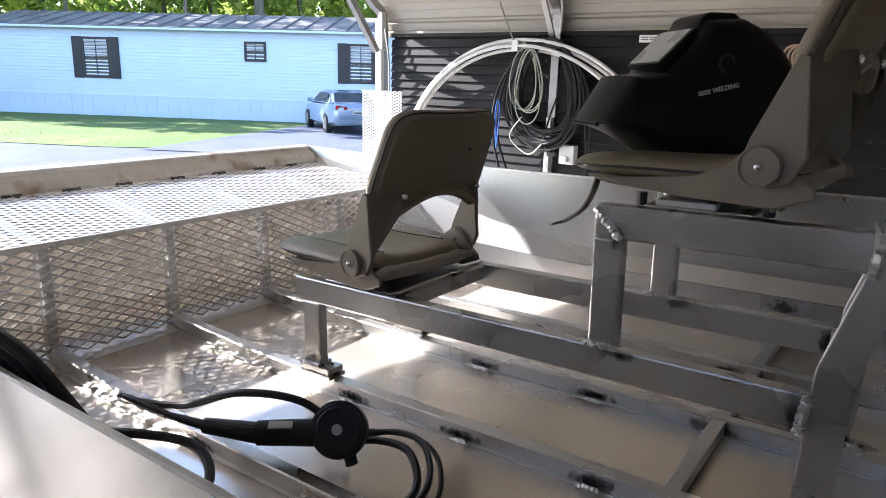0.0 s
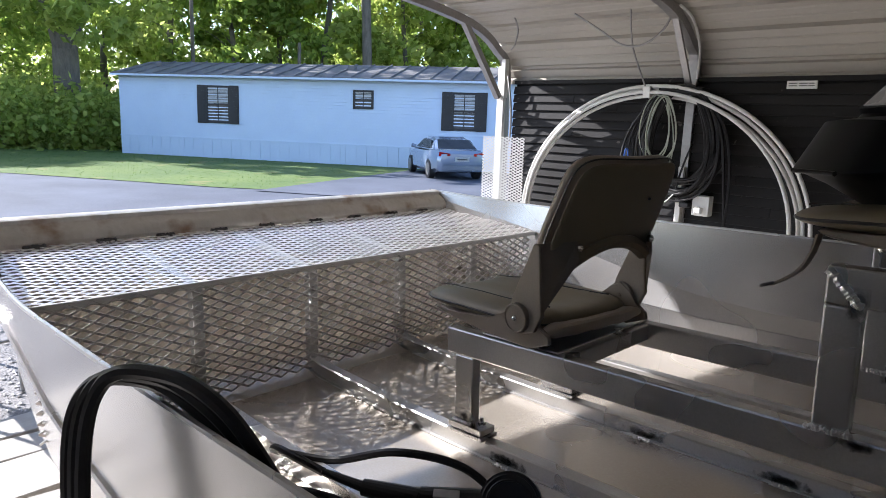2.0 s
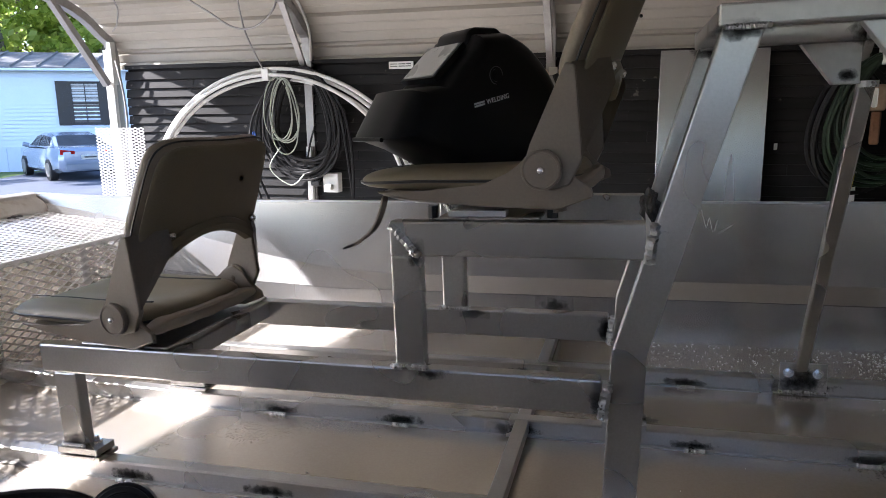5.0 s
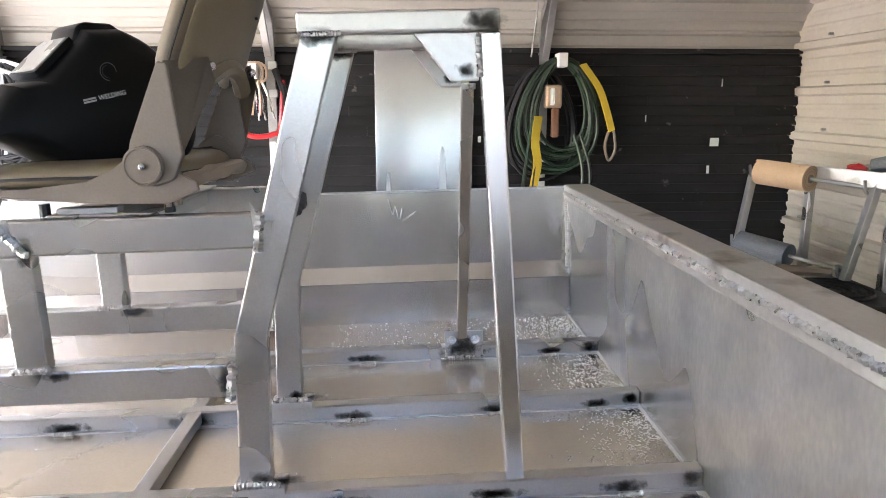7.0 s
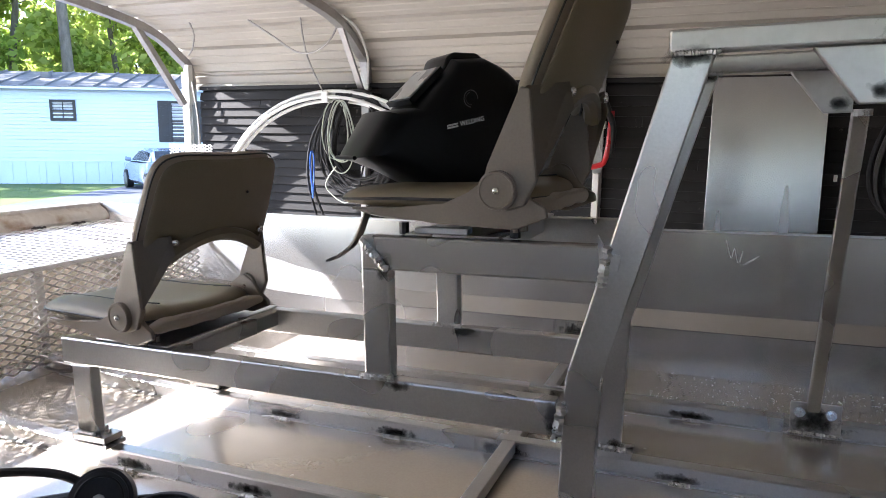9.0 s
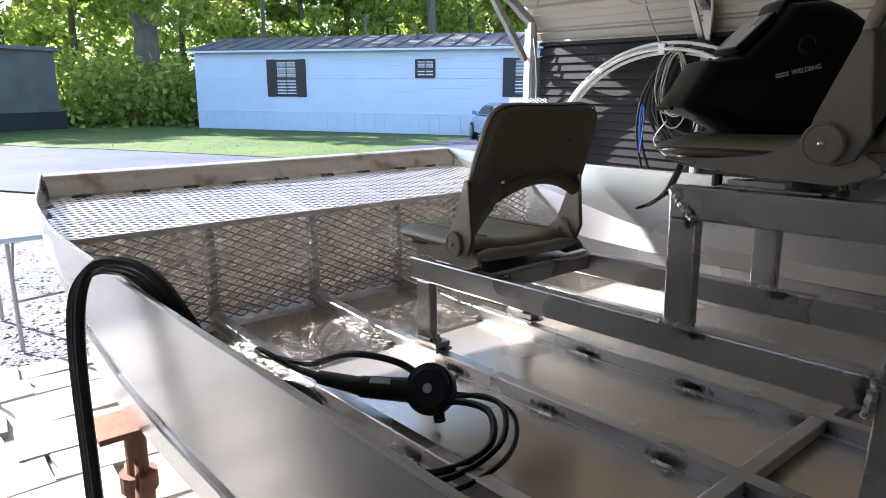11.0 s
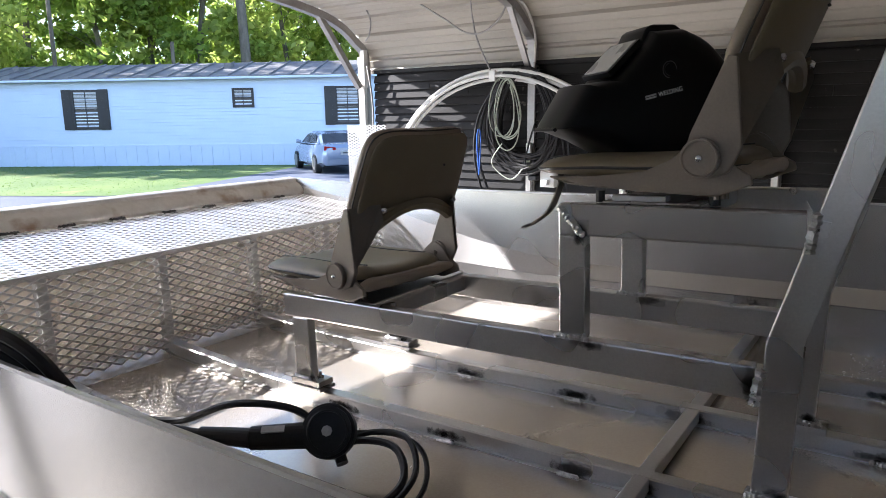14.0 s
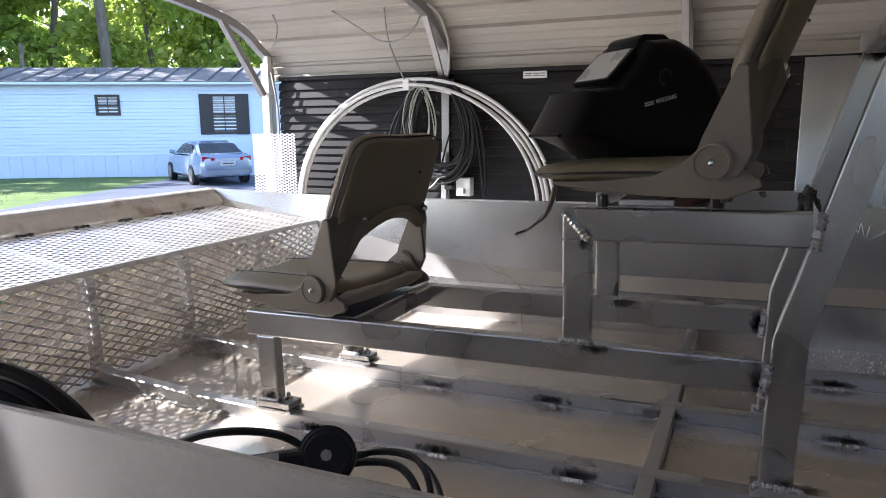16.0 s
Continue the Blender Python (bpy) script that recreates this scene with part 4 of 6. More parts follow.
def engine_stand():
    st = thing("engine_stand", (0.05, 1.66, 0.92), "tall welded aluminium engine stand with sloping legs", "frame", frame_of=BOAT @ Matrix.Translation((-0.023, 0, 0)))
    for y0 in (1.42, 1.88):
        y = y0 + 0.02
        outline = [(-0.269, 0.945), (-0.196, 0.945), (-0.184, 1.305), (0.012, 1.94), (-0.062, 1.94), (-0.252, 1.298)]
        part("front_leg", prism(bmesh.new(), outline, "y", y0, y0 + 0.04, 0.004), ALU, st)
        part("leg_foot", bx(-0.285, -0.165, y0 - 0.012, y0 + 0.055, 0.923, 0.942), ALU, st)
        part("leg_weld", bead((-0.28, y0 - 0.005, 0.948), (-0.175, y0 - 0.005, 0.948), 0.009, 0.5, int(y0 * 100)), WELD, st)
        part("top_beam", tube((-0.07, y, 1.959), (0.343, y, 1.959), 0.042, 0.042, (0, 0, 1)), ALU_MATT, st)
        part("beam_weld", bead((-0.06, y0 - 0.003, 1.937), (0.02, y0 - 0.003, 1.937), 0.006, 0.4, 130), WELD, st)
        soot(st, -0.21, 0.96, y0, 0.07, 0.04)
        soot(st, -0.16, 0.944, y0 + 0.02, 0.10, 0.06, True)
        soot(st, -0.03, 1.93, y0, 0.13, 0.05)
        soot(st, 0.31, 1.955, y0 - 0.001, 0.13, 0.07)
        soot(st, 0.27, 1.86, y0 + 0.008, 0.06, 0.04)
        g = [(0.165, 1.936), (0.298, 1.936), (0.298, 1.838), (0.24, 1.838)]
        part("gusset", prism(bmesh.new(), g, "y", y0 + 0.008, y0 + 0.034, 0.003), ALU_MATT, st, "pitted gusset plate")
    part("cross_beam", tube((-0.05, 1.46, 1.955), (-0.05, 1.88, 1.955), 0.04, 0.034, (1, 0, 0)), ALU_MATT, st)
    part("cross_beam", tube((0.32, 1.46, 1.955), (0.32, 1.88, 1.955), 0.04, 0.034, (1, 0, 0)), ALU_MATT, st)
    part("rear_leg", tube((0.321, 1.44, 1.936), (0.369, 1.44, 0.922), 0.045, 0.04, (1, 0, 0)), ALU_POL, st, "bright mill-finish rear leg")
    part("rear_leg_weld", bead((0.296, 1.417, 1.93), (0.299, 1.417, 1.845), 0.007, 0.5, 140), WELD, st)
    part("rear_brace", tube((0.317, 1.91, 1.84), (0.319, 2.352, 0.93), 0.036, 0.03, (1, 0, 0)), ALU, st)
    part("brace_bracket", bx(0.255, 0.395, 2.323, 2.331, 0.885, 0.985, bev=0.0035), ALU_MATT, st)
    for x in (0.28, 0.365):
        bm = rod(bmesh.new(), (x, 2.325, 0.955), (x, 2.314, 0.955), 0.016, 18)
        rod(bm, (x, 2.315, 0.955), (x, 2.303, 0.955), 0.010, 6)
        part("bolt", bm, CHROME, st)
    part("bracket_weld", bead((0.25, 2.32, 0.885), (0.40, 2.32, 0.885), 0.008, 0.5, 150), WELD, st)
    soot(st, 0.322, 0.925, 2.323, 0.17, 0.12)
    soot(st, 0.322, 0.9, 2.337, 0.26, 0.04)
    part("brace_cap", rod(bmesh.new(), (0.318, 1.89, 1.845), (0.318, 1.89, 1.83), 0.02, 10), WELD, st)
    part("tab", prism(bmesh.new(), [(-0.19, 1.60), (-0.17, 1.565), (-0.145, 1.56), (-0.15, 1.53), (-0.185, 1.525)], "y", 1.412, 1.42), ALU, st)


engine_stand()


def odds_in_hull():
    rng = random.Random(18)
    # scribbled mark on the far side panel
    pts = [(0.03, 1.40), (0.05, 1.33), (0.06, 1.37), (0.075, 1.31), (0.09, 1.36), (0.085, 1.30), (0.15, 1.345), (0.08, 1.30)]
    y = YB + 1.2365
    part("chalk_mark", sweep(bmesh.new(), [(x, y, z) for x, z in pts], 0.0016, 4, False, 3), WHITE, hull, "pale scribbled mark")
    verts, faces = [], []
    for _ in range(2600):
        k = rng.random()
        x, yy = (TRANSOM - 0.01 - abs(rng.gauss(0, 0.10)), rng.uniform(1.5, 2.78)) if k < 0.82 else (rng.uniform(-0.2, 0.78), rng.uniform(2.42, 2.78)) if k < 0.985 else (rng.uniform(-1.6, 0.7), rng.uniform(1.0, 2.7))
        if any(s - 0.015 < yy < s + 0.05 for s in STRINGERS):
            continue
        a, l, w = rng.uniform(0, 6.28), rng.uniform(0.001, 0.007), rng.uniform(0.0005, 0.0013)
        u, v = Vector((math.cos(a), math.sin(a), 0)) * l, Vector((-math.sin(a), math.cos(a), 0)) * w
        c = Vector((x, yy, FLOOR + 0.0065))
        n = len(verts)
        for q in (c - u - v, c + u - v, c + u + v, c - u + v):
            verts.append(tuple(q))
        verts.append(tuple(c + Vector((0, 0, 0.003))))
        faces += [(n, n + 1, n + 4), (n + 1, n + 2, n + 4), (n + 2, n + 3, n + 4), (n + 3, n, n + 4)]
    from_data("metal_shavings", verts, faces, ALU_MATT, None, "bright metal shavings strewn on the hull floor", "shavings", kind="stuff", frame_of=BOAT)
    bm = bmesh.new()
    bmesh.ops.create_icosphere(bm, subdivisions=3, radius=1)
    for v in bm.verts:
        q = v.co * (1 + 0.6 * noise.noise(v.co * 2.5))
        v.co = Vector((-0.19 + q.x * 0.024, 1.872 + q.y * 0.02, 1.545 + q.z * 0.045))
    solo("burnt_rag", bm, SOOT, "small charred black lump on the upper rail", "rag", frame_of=BOAT)


odds_in_hull()


# ---- seats (boat frame) ----
def pad(cx, cy, lx, ly, top, bot, nx=18, ny=18, power=4.5):
    """A closed cushion with a rounded-rectangle outline; top(u, v) and bot(u, v) give its faces."""
    bm = bmesh.new()
    def flat(a, b):
        m = max(abs(a), abs(b))
        if m < 1e-6:
            return 0.0, 0.0
        k = m / ((abs(a) ** power + abs(b) ** power) ** (1 / power))
        return a * k, b * k
    T, B = [], []
    for i in range(nx + 1):
        T.append([]), B.append([])
        for j in range(ny + 1):
            a, b = math.sin((2 * i / nx - 1) * math.pi / 2), math.sin((2 * j / ny - 1) * math.pi / 2)
            u, v = flat(a, b)
            edge = max(abs(a), abs(b))
            x, y = cx + u * lx / 2, cy + v * ly / 2
            zt, zb = top(u, v), bot(u, v)
            f = (1 - edge ** 8) ** 0.5 if edge < 1 else 0
            mid = zb + (zt - zb) * 0.4
            T[-1].append(bm.verts.new((x, y, mid + (zt - mid) * f)))
            on = i in (0, nx) or j in (0, ny)
            B[-1].append(T[-1][-1] if on else bm.verts.new((x, y, mid + (zb - mid) * f)))
    for i in range(nx):
        for j in range(ny):
            bm.faces.new((T[i][j], T[i + 1][j], T[i + 1][j + 1], T[i][j + 1]))
            try:
                bm.faces.new((B[i][j], B[i][j + 1], B[i + 1][j + 1], B[i + 1][j]))
            except ValueError:
                pass
    return bm


def boat_seat(hx, hy, hz, label, yaw, length):
    """Folding boat seat; hx, hy, hz is the near hinge. It faces -x."""
    W = 0.47
    half = length / 2
    mid = hx + 0.065 - half
    yc = hy + 0.005 + W / 2
    s = thing("folding_chair", (hx - 0.15, yc, hz - 0.085), label, "chair", "folding boat seats", frame_of=BOAT)
    s.matrix_world = BOAT @ Matrix.Translation((hx, hy, hz)) @ Matrix.Rotation(radians(yaw), 4, "Z") @ Matrix.Translation((-0.15, yc - hy, -0.085))

    def ctop(u, v):
        return hz + 0.012 - 0.034 * max(0, -u - 0.15) ** 1.6 - 0.030 * (1 - abs(v)) * (1 - u * u) + 0.008 * math.exp(-((abs(v) - 0.62) / 0.12) ** 2)

    def cbot(u, v):
        return hz - 0.050 + 0.006 * max(0, -u - 0.2)

    cushion = part("cushion", pad(mid, yc, length, W - 0.035, ctop, cbot, 22, 22), VINYL, s, "padded olive-brown vinyl cushion with dark piping", smooth=True)
    ring = []
    for i in range(40):
        a = 2 * math.pi * i / 40
        c, d = math.cos(a), math.sin(a)
        k = 1 / ((abs(c) ** 4.5 + abs(d) ** 4.5) ** (1 / 4.5))
        u, v = c * k, d * k
        ring.append((mid + u * half, yc + v * (W - 0.035) / 2, cbot(u, v) + (ctop(u, v) - cbot(u, v)) * 0.42))
    part("piping", sweep(bmesh.new(), ring, 0.0035, 6, True, 2), PIPING, cushion)
    for v in (-0.60, 0.60):
        line = [(mid + u * half, yc + v * (W - 0.035) / 2 * (1 - 0.1 * (u < -0.6)), ctop(u, v) * 1.0 - 0.001) for u in [-0.9 + 0.09 * i for i in range(20)]]
        part("seam", sweep(bmesh.new(), line, 0.0022, 5, raw=True), PIPING, cushion)
    inset = [(mid + half * (0.05 + 0.62 * math.cos(a)), yc + 0.115 * math.sin(a) * (1.1 - 0.2 * math.cos(a)), ctop(0.05 + 0.62 * math.cos(a), 0.5 * math.sin(a)) - 0.002) for a in [i * 0.2618 for i in range(24)]]
    part("seam", sweep(bmesh.new(), inset, 0.0018, 5, True, 2), VINYL_SIDE, cushion)
    # moulded pan under the cushion, drawn up to the hinges
    for sg, y0 in ((0, hy + 0.012), (1, hy + W - 0.031)):
        pan = [(hx + 0.095, hz - 0.035), (hx + 0.10, hz - 0.055), (hx + 0.03, hz - 0.082), (hx - 0.14, hz - 0.075), (hx - 0.27, hz - 0.062), (hx - 0.36, hz - 0.050), (hx - 0.365, hz - 0.044), (hx - 0.26, hz - 0.044), (hx - 0.13, hz - 0.036), (hx - 0.07, hz - 0.010), (hx - 0.035, hz + 0.025), (hx + 0.0, hz + 0.04), (hx + 0.035, hz + 0.02), (hx + 0.06, hz - 0.02)]
        part("side_bracket", prism(bmesh.new(), pan, "y", y0, y0 + 0.014, 0.004), SHELL, s)
    part("pan", pad(hx - 0.165, yc, 0.46, W - 0.03, lambda u, v: hz - 0.050, lambda u, v: hz - 0.078 + 0.02 * u * u, 12, 12), SHELL, s, smooth=True)
    part("rear_roll", pad(hx + 0.062, yc, 0.055, W - 0.05, lambda u, v: hz - 0.018 + 0.006 * noise.noise((v * 4, hx, 1)), lambda u, v: hz - 0.052 + 0.008 * noise.noise((v * 5, hx, 4)), 8, 20), VINYL_SIDE, s, "drawn vinyl hem behind the cushion", smooth=True)
    # arms
    for sg in (0, 1):
        ya, yb = (hy + 0.0, hy + 0.016) if sg == 0 else (hy + W - 0.016, hy + W)
        arm = [(hx - 0.042, hz - 0.002), (hx - 0.024, hz + 0.05), (hx + 0.045, hz + 0.205), (hx + 0.065, hz + 0.20), (hx + 0.080, hz + 0.02), (hx + 0.055, hz - 0.03), (hx + 0.02, hz - 0.042), (hx - 0.02, hz - 0.036)]
        a = part("hinge_arm", prism(bmesh.new(), arm, "y", ya, yb, 0.004), SHELL, s, "taupe moulded hinge arm")
        sgn = 1 if sg == 0 else -1
        base = ya if sg == 0 else yb
        bm = bmesh.new()
        q = [(hx + 0.076, base + sgn * 0.002, hz + 0.015), (hx + 0.058, base + sgn * 0.002, hz + 0.205), (hx + 0.125, base + sgn * 0.075, hz + 0.215), (hx + 0.135, base + sgn * 0.075, hz + 0.165)]
        vs = [bm.verts.new(p) for p in q]
        bm.faces.new(vs)
        bmesh.ops.solidify(bm, geom=list(bm.faces), thickness=0.012)
        part("arm_web", bm, SHELL, a)
        yo = ya - 0.012 if sg == 0 else yb + 0.012
        d = part("hinge_disc", rod(bmesh.new(), (hx, yo, hz), (hx, (ya + yb) / 2, hz), 0.041, 28), SHELL, a)
        if sg == 1:
            part("hinge_disc", rod(bmesh.new(), (hx, ya - 0.010, hz), (hx, ya + 0.004, hz), 0.041, 28), SHELL, a)
            part("hinge_bolt", rod(bmesh.new(), (hx, ya - 0.015, hz), (hx, ya - 0.008, hz), 0.008, 12), CHROME, a)
        rim = [(hx + 0.037 * math.cos(t), yo, hz + 0.037 * math.sin(t)) for t in [i * 2 * math.pi / 24 for i in range(24)]]
        sweep_bm = sweep(bmesh.new(), rim, 0.003, 6, True, 1)
        part("disc_rim", sweep_bm, SHELL, a)
        bm = bmesh.new()
        bmesh.ops.create_uvsphere(bm, u_segments=12, v_segments=8, radius=0.0085, matrix=Matrix.Translation((hx, yo - (0.002 if sg == 0 else -0.002), hz)))
        part("hinge_bolt", bm, CHROME, a, smooth=True)
    # back: lean matrix maps (across, up, through)
    lean = 0.384
    M = Matrix.Translation((hx + 0.1325, yc, hz + 0.2775)) @ Matrix.Rotation(lean, 4, "Y")
    def backtop(u, v):
        return 0.030 - 0.020 * (1 - v * v)
    H, BW = 0.307, W - 0.03
    def shape(bm):
        for v in bm.verts:
            x, y, z = v.co
            low = max(0, (-x / (H / 2) + 0.15)) / 1.15
            x += 0.065 * low * max(0, 1 - (y / (BW / 2) / 0.80) ** 2) ** 0.6
            wid = 1 - 0.05 * (x / (H / 2))
            v.co = M @ Vector((-z - 0.03 * (abs(y) / (BW / 2)) ** 2 + 0.0, y * wid, x))
        return bm
    back = part("backrest", shape(pad(0, 0, H, BW, lambda u, v: 0.055, lambda u, v: 0.0, 22, 24, 5.5)), VINYL_SIDE, s, "padded backrest with taupe vinyl front", smooth=True)
    part("back_shell", shape(pad(0, 0, H - 0.012, BW - 0.012, lambda u, v: 0.004, lambda u, v: -0.020, 22, 24, 5.5)), VINYL, back, "olive-brown rear shell", smooth=True)
    ring = []
    for i in range(56):
        a = 2 * math.pi * i / 56
        c, d = math.cos(a), math.sin(a)
        k = 1 / ((abs(c) ** 5.5 + abs(d) ** 5.5) ** (1 / 5.5))
        x, y = c * k * H / 2, d * k * BW / 2
        low = max(0, (-x / (H / 2) + 0.15)) / 1.15
        x += 0.065 * low * max(0, 1 - (y / (BW / 2) / 0.80) ** 2) ** 0.6
        ring.append(M @ Vector((-0.006 - 0.03 * (abs(y) / (BW / 2)) ** 2, y * (1 - 0.05 * (x / (H / 2))), x)))
    part("piping", sweep(bmesh.new(), ring, 0.0024, 6, True, 2), PIPING, back)
    arch = []
    for i in range(17):
        y = -0.165 + 0.33 * i / 16
        arch.append(M @ Vector((0.012, y, -H / 2 + 0.015 + 0.062 * (1 - (y / 0.175) ** 2))))
    part("arch_roll", sweep(bmesh.new(), arch, 0.022, 8, False, 2), VINYL, back, "rolled lower edge of the backrest", smooth=True)
    for y in (-0.155, 0.155):
        bm = bmesh.new()
        bmesh.ops.create_uvsphere(bm, u_segments=12, v_segments=8, radius=0.011, matrix=M @ Matrix.Translation((0.024, y, -0.078)))
        part("bolt", bm, CHROME, back, smooth=True)
    bm = bmesh.new()
    bmesh.ops.create_uvsphere(bm, u_segments=8, v_segments=6, radius=0.004, matrix=M @ Matrix.Translation((0.021, 0.07, 0.05)))
    part("rivet", bm, PIPING, back)
    for y in (hy + 0.05, hy + 0.07, hy + 0.08):
        part("clip", rod(bmesh.new(), (hx + 0.0 + (y - hy) * 0.4, y, hz - 0.092), (hx + (y - hy) * 0.4, y, hz - 0.07), 0.006, 8), SHELL, s)
    return s


boat_seat(-1.458, 1.382, 1.336, "olive-brown padded folding boat seat on the low frame", -7, 0.55)
boat_seat(-0.412, 1.396, 1.686, "taupe and brown folding boat seat holding a black helmet", -3, 0.51)

# hanging strap of the upper seat
line = smooth_line([(-0.805, 1.56, 1.618), (-0.81, 1.54, 1.58), (-0.83, 1.53, 1.54), (-0.875, 1.52, 1.505)], 5)
bm = ribbon(line, 0.022, (0.3, 1, 0.1))
strap = solo("seat_strap", bm, SHELL, "thin brown webbing strap hanging below the seat", "strap", frame_of=BOAT)
OFF[strap.name] = Vector()
bm = sweep(bmesh.new(), [(-0.872, 1.51, 1.507), (-0.895, 1.51, 1.497), (-0.90, 1.535, 1.495), (-0.876, 1.535, 1.505)], 0.003, 6, True, 3)
part("buckle", bm, PIPING, strap)


# ---- welding helmet (boat frame) ----
def welding_helmet():
    c = Vector((-0.625, 1.655, 1.68))
    SH = Matrix.Translation((0.002, 0, -0.016))
    h = thing("welding_helmet", c, "black welding helmet with pale lens plate lying on the seat", "helmet", frame_of=BOAT)
    R = SH @ Matrix.Translation(c) @ Matrix.Rotation(radians(47), 4, "Z") @ Matrix.Diagonal((0.93, 1, 1, 1)) @ Matrix.Translation(-c)
    rear = smooth_line([(-0.565, 0, 2.000), (-0.50, 0, 1.972), (-0.435, 0, 1.915), (-0.392, 0, 1.845), (-0.380, 0, 1.775), (-0.405, 0, 1.705), (-0.47, 0, 1.668), (-0.56, 0, 1.655), (-0.67, 0, 1.668), (-0.745, 0, 1.70)], 4)
    out = [(-0.902, 1.768), (-0.896, 1.780), (-0.835, 1.872), (-0.760, 1.880), (-0.668, 1.968), (-0.650, 1.994)] + [(p.x, p.z) for p in rear] + [(-0.82, 1.738)]
    k0 = Vector((-0.62, 0, 1.80))
    bm = bmesh.new()
    rings = []
    for i in range(-10, 11):
        a = i / 10 * math.pi / 2 * 0.97
        y, q = 0.124 * math.sin(a), abs(math.sin(a))
        f = 1 - 0.07 * q ** 2 - 0.20 * q ** 12
        rings.append([bm.verts.new(R @ Vector((k0.x + (x - k0.x) * f * (1.02 if x < -0.75 else 1), c.y + y, k0.z + (z - k0.z) * f))) for x, z in out])
    n = len(out)
    for A, B in zip(rings, rings[1:]):
        for j in range(n):
            bm.faces.new((A[j], A[(j + 1) % n], B[(j + 1) % n], B[j]))
    bm.faces.new(rings[0])
    bm.faces.new(rings[-1][::-1])
    part("shell", bm, BLACK, h, smooth=True)
    brim = [R @ Vector((-0.906 - 0.004 * math.cos(y * 12), c.y + y, 1.768)) for y in [-0.07 + 0.014 * i for i in range(11)]]
    part("chin_rim", sweep(bmesh.new(), brim, 0.005, 8, False, 2), BLACK, h, smooth=True)
    # lens plate on the sloping front
    A, B = Vector((-0.772, 0, 1.896)), Vector((-0.672, 0, 1.985))
    t = (B - A).normalized()
    nn = Vector((-t.z, 0, t.x))
    def plate(s0, s1, y0, y1, lift, thick):
        bm = bmesh.new()
        vs = []
        for k in (lift, lift + thick):
            for s, y in ((s0, y0), (s1, y0), (s1, y1), (s0, y1)):
                p = A + t * s + nn * k
                vs.append(bm.verts.new(R @ Vector((p.x, c.y + y, p.z))))
        for f in ((3, 2, 1, 0), (4, 5, 6, 7), (0, 1, 5, 4), (1, 2, 6, 5), (2, 3, 7, 6), (3, 0, 4, 7)):
            bm.faces.new([vs[i] for i in f])
        return bm
    fr = part("lens_frame", plate(0.004, 0.118, -0.076, 0.076, -0.016, 0.014), BLACK, h)
    part("lens_plate", plate(0.010, 0.114, -0.066, 0.066, -0.002, 0.0025), GREY_PLATE, fr, "pale grey lens plate")
    cap = prism(bmesh.new(), [(-0.672, 1.965), (-0.658, 1.998), (-0.640, 2.008), (-0.575, 2.008), (-0.53, 1.980), (-0.60, 1.95)], "y", c.y - 0.066, c.y + 0.066, 0.007, 3)
    cap.transform(R)
    part("crown_cap", cap, BLACK, h, "raised boxy crown over the lens", smooth=True)
    # knob and lettering on the near face
    yk = c.y - 0.124
    ringp = [R @ Vector((-0.625 + 0.019 * math.cos(a), yk, 1.898 + 0.019 * math.sin(a))) for a in [i * 2 * math.pi / 20 for i in range(16)]]
    part("knob_ring", sweep(bmesh.new(), ringp, 0.0010, 5, raw=True), DIAL, h, "fine dial marking")
    part("knob", rod(bmesh.new(), R @ Vector((-0.625, yk, 1.898)), R @ Vector((-0.625, yk - 0.004, 1.898)), 0.014, 20), BLACK, h)
    cu = bpy.data.curves.new("word", "FONT")
    cu.body, cu.size, cu.extrude = "WELDING", 0.0150, 0.0004
    tmp = bpy.data.objects.new("word", cu)
    scene.collection.objects.link(tmp)
    dg = bpy.context.evaluated_depsgraph_get()
    me = bpy.data.meshes.new_from_object(tmp.evaluated_get(dg))
    bpy.data.objects.remove(tmp)
    bm = bmesh.new()
    bm.from_mesh(me)
    bm.transform(R @ Matrix.Translation((-0.655, yk - 0.0015, 1.836)) @ Matrix.Rotation(radians(-11), 4, "Y") @ Matrix.Rotation(radians(90), 4, "X"))
    part("lettering", bm, WHITE, h, "white lettering")
    for k in (0, 1):
        bm = box(bmesh.new(), 0, 0.030, -0.0008, 0.0002, k * 0.0055, k * 0.0055 + 0.004)
        bm.transform(R @ Matrix.Translation((-0.690, yk - 0.001, 1.829)) @ Matrix.Rotation(radians(-11), 4, "Y"))
        part("letter_bar", bm, GREY_PLATE, h)


welding_helmet()


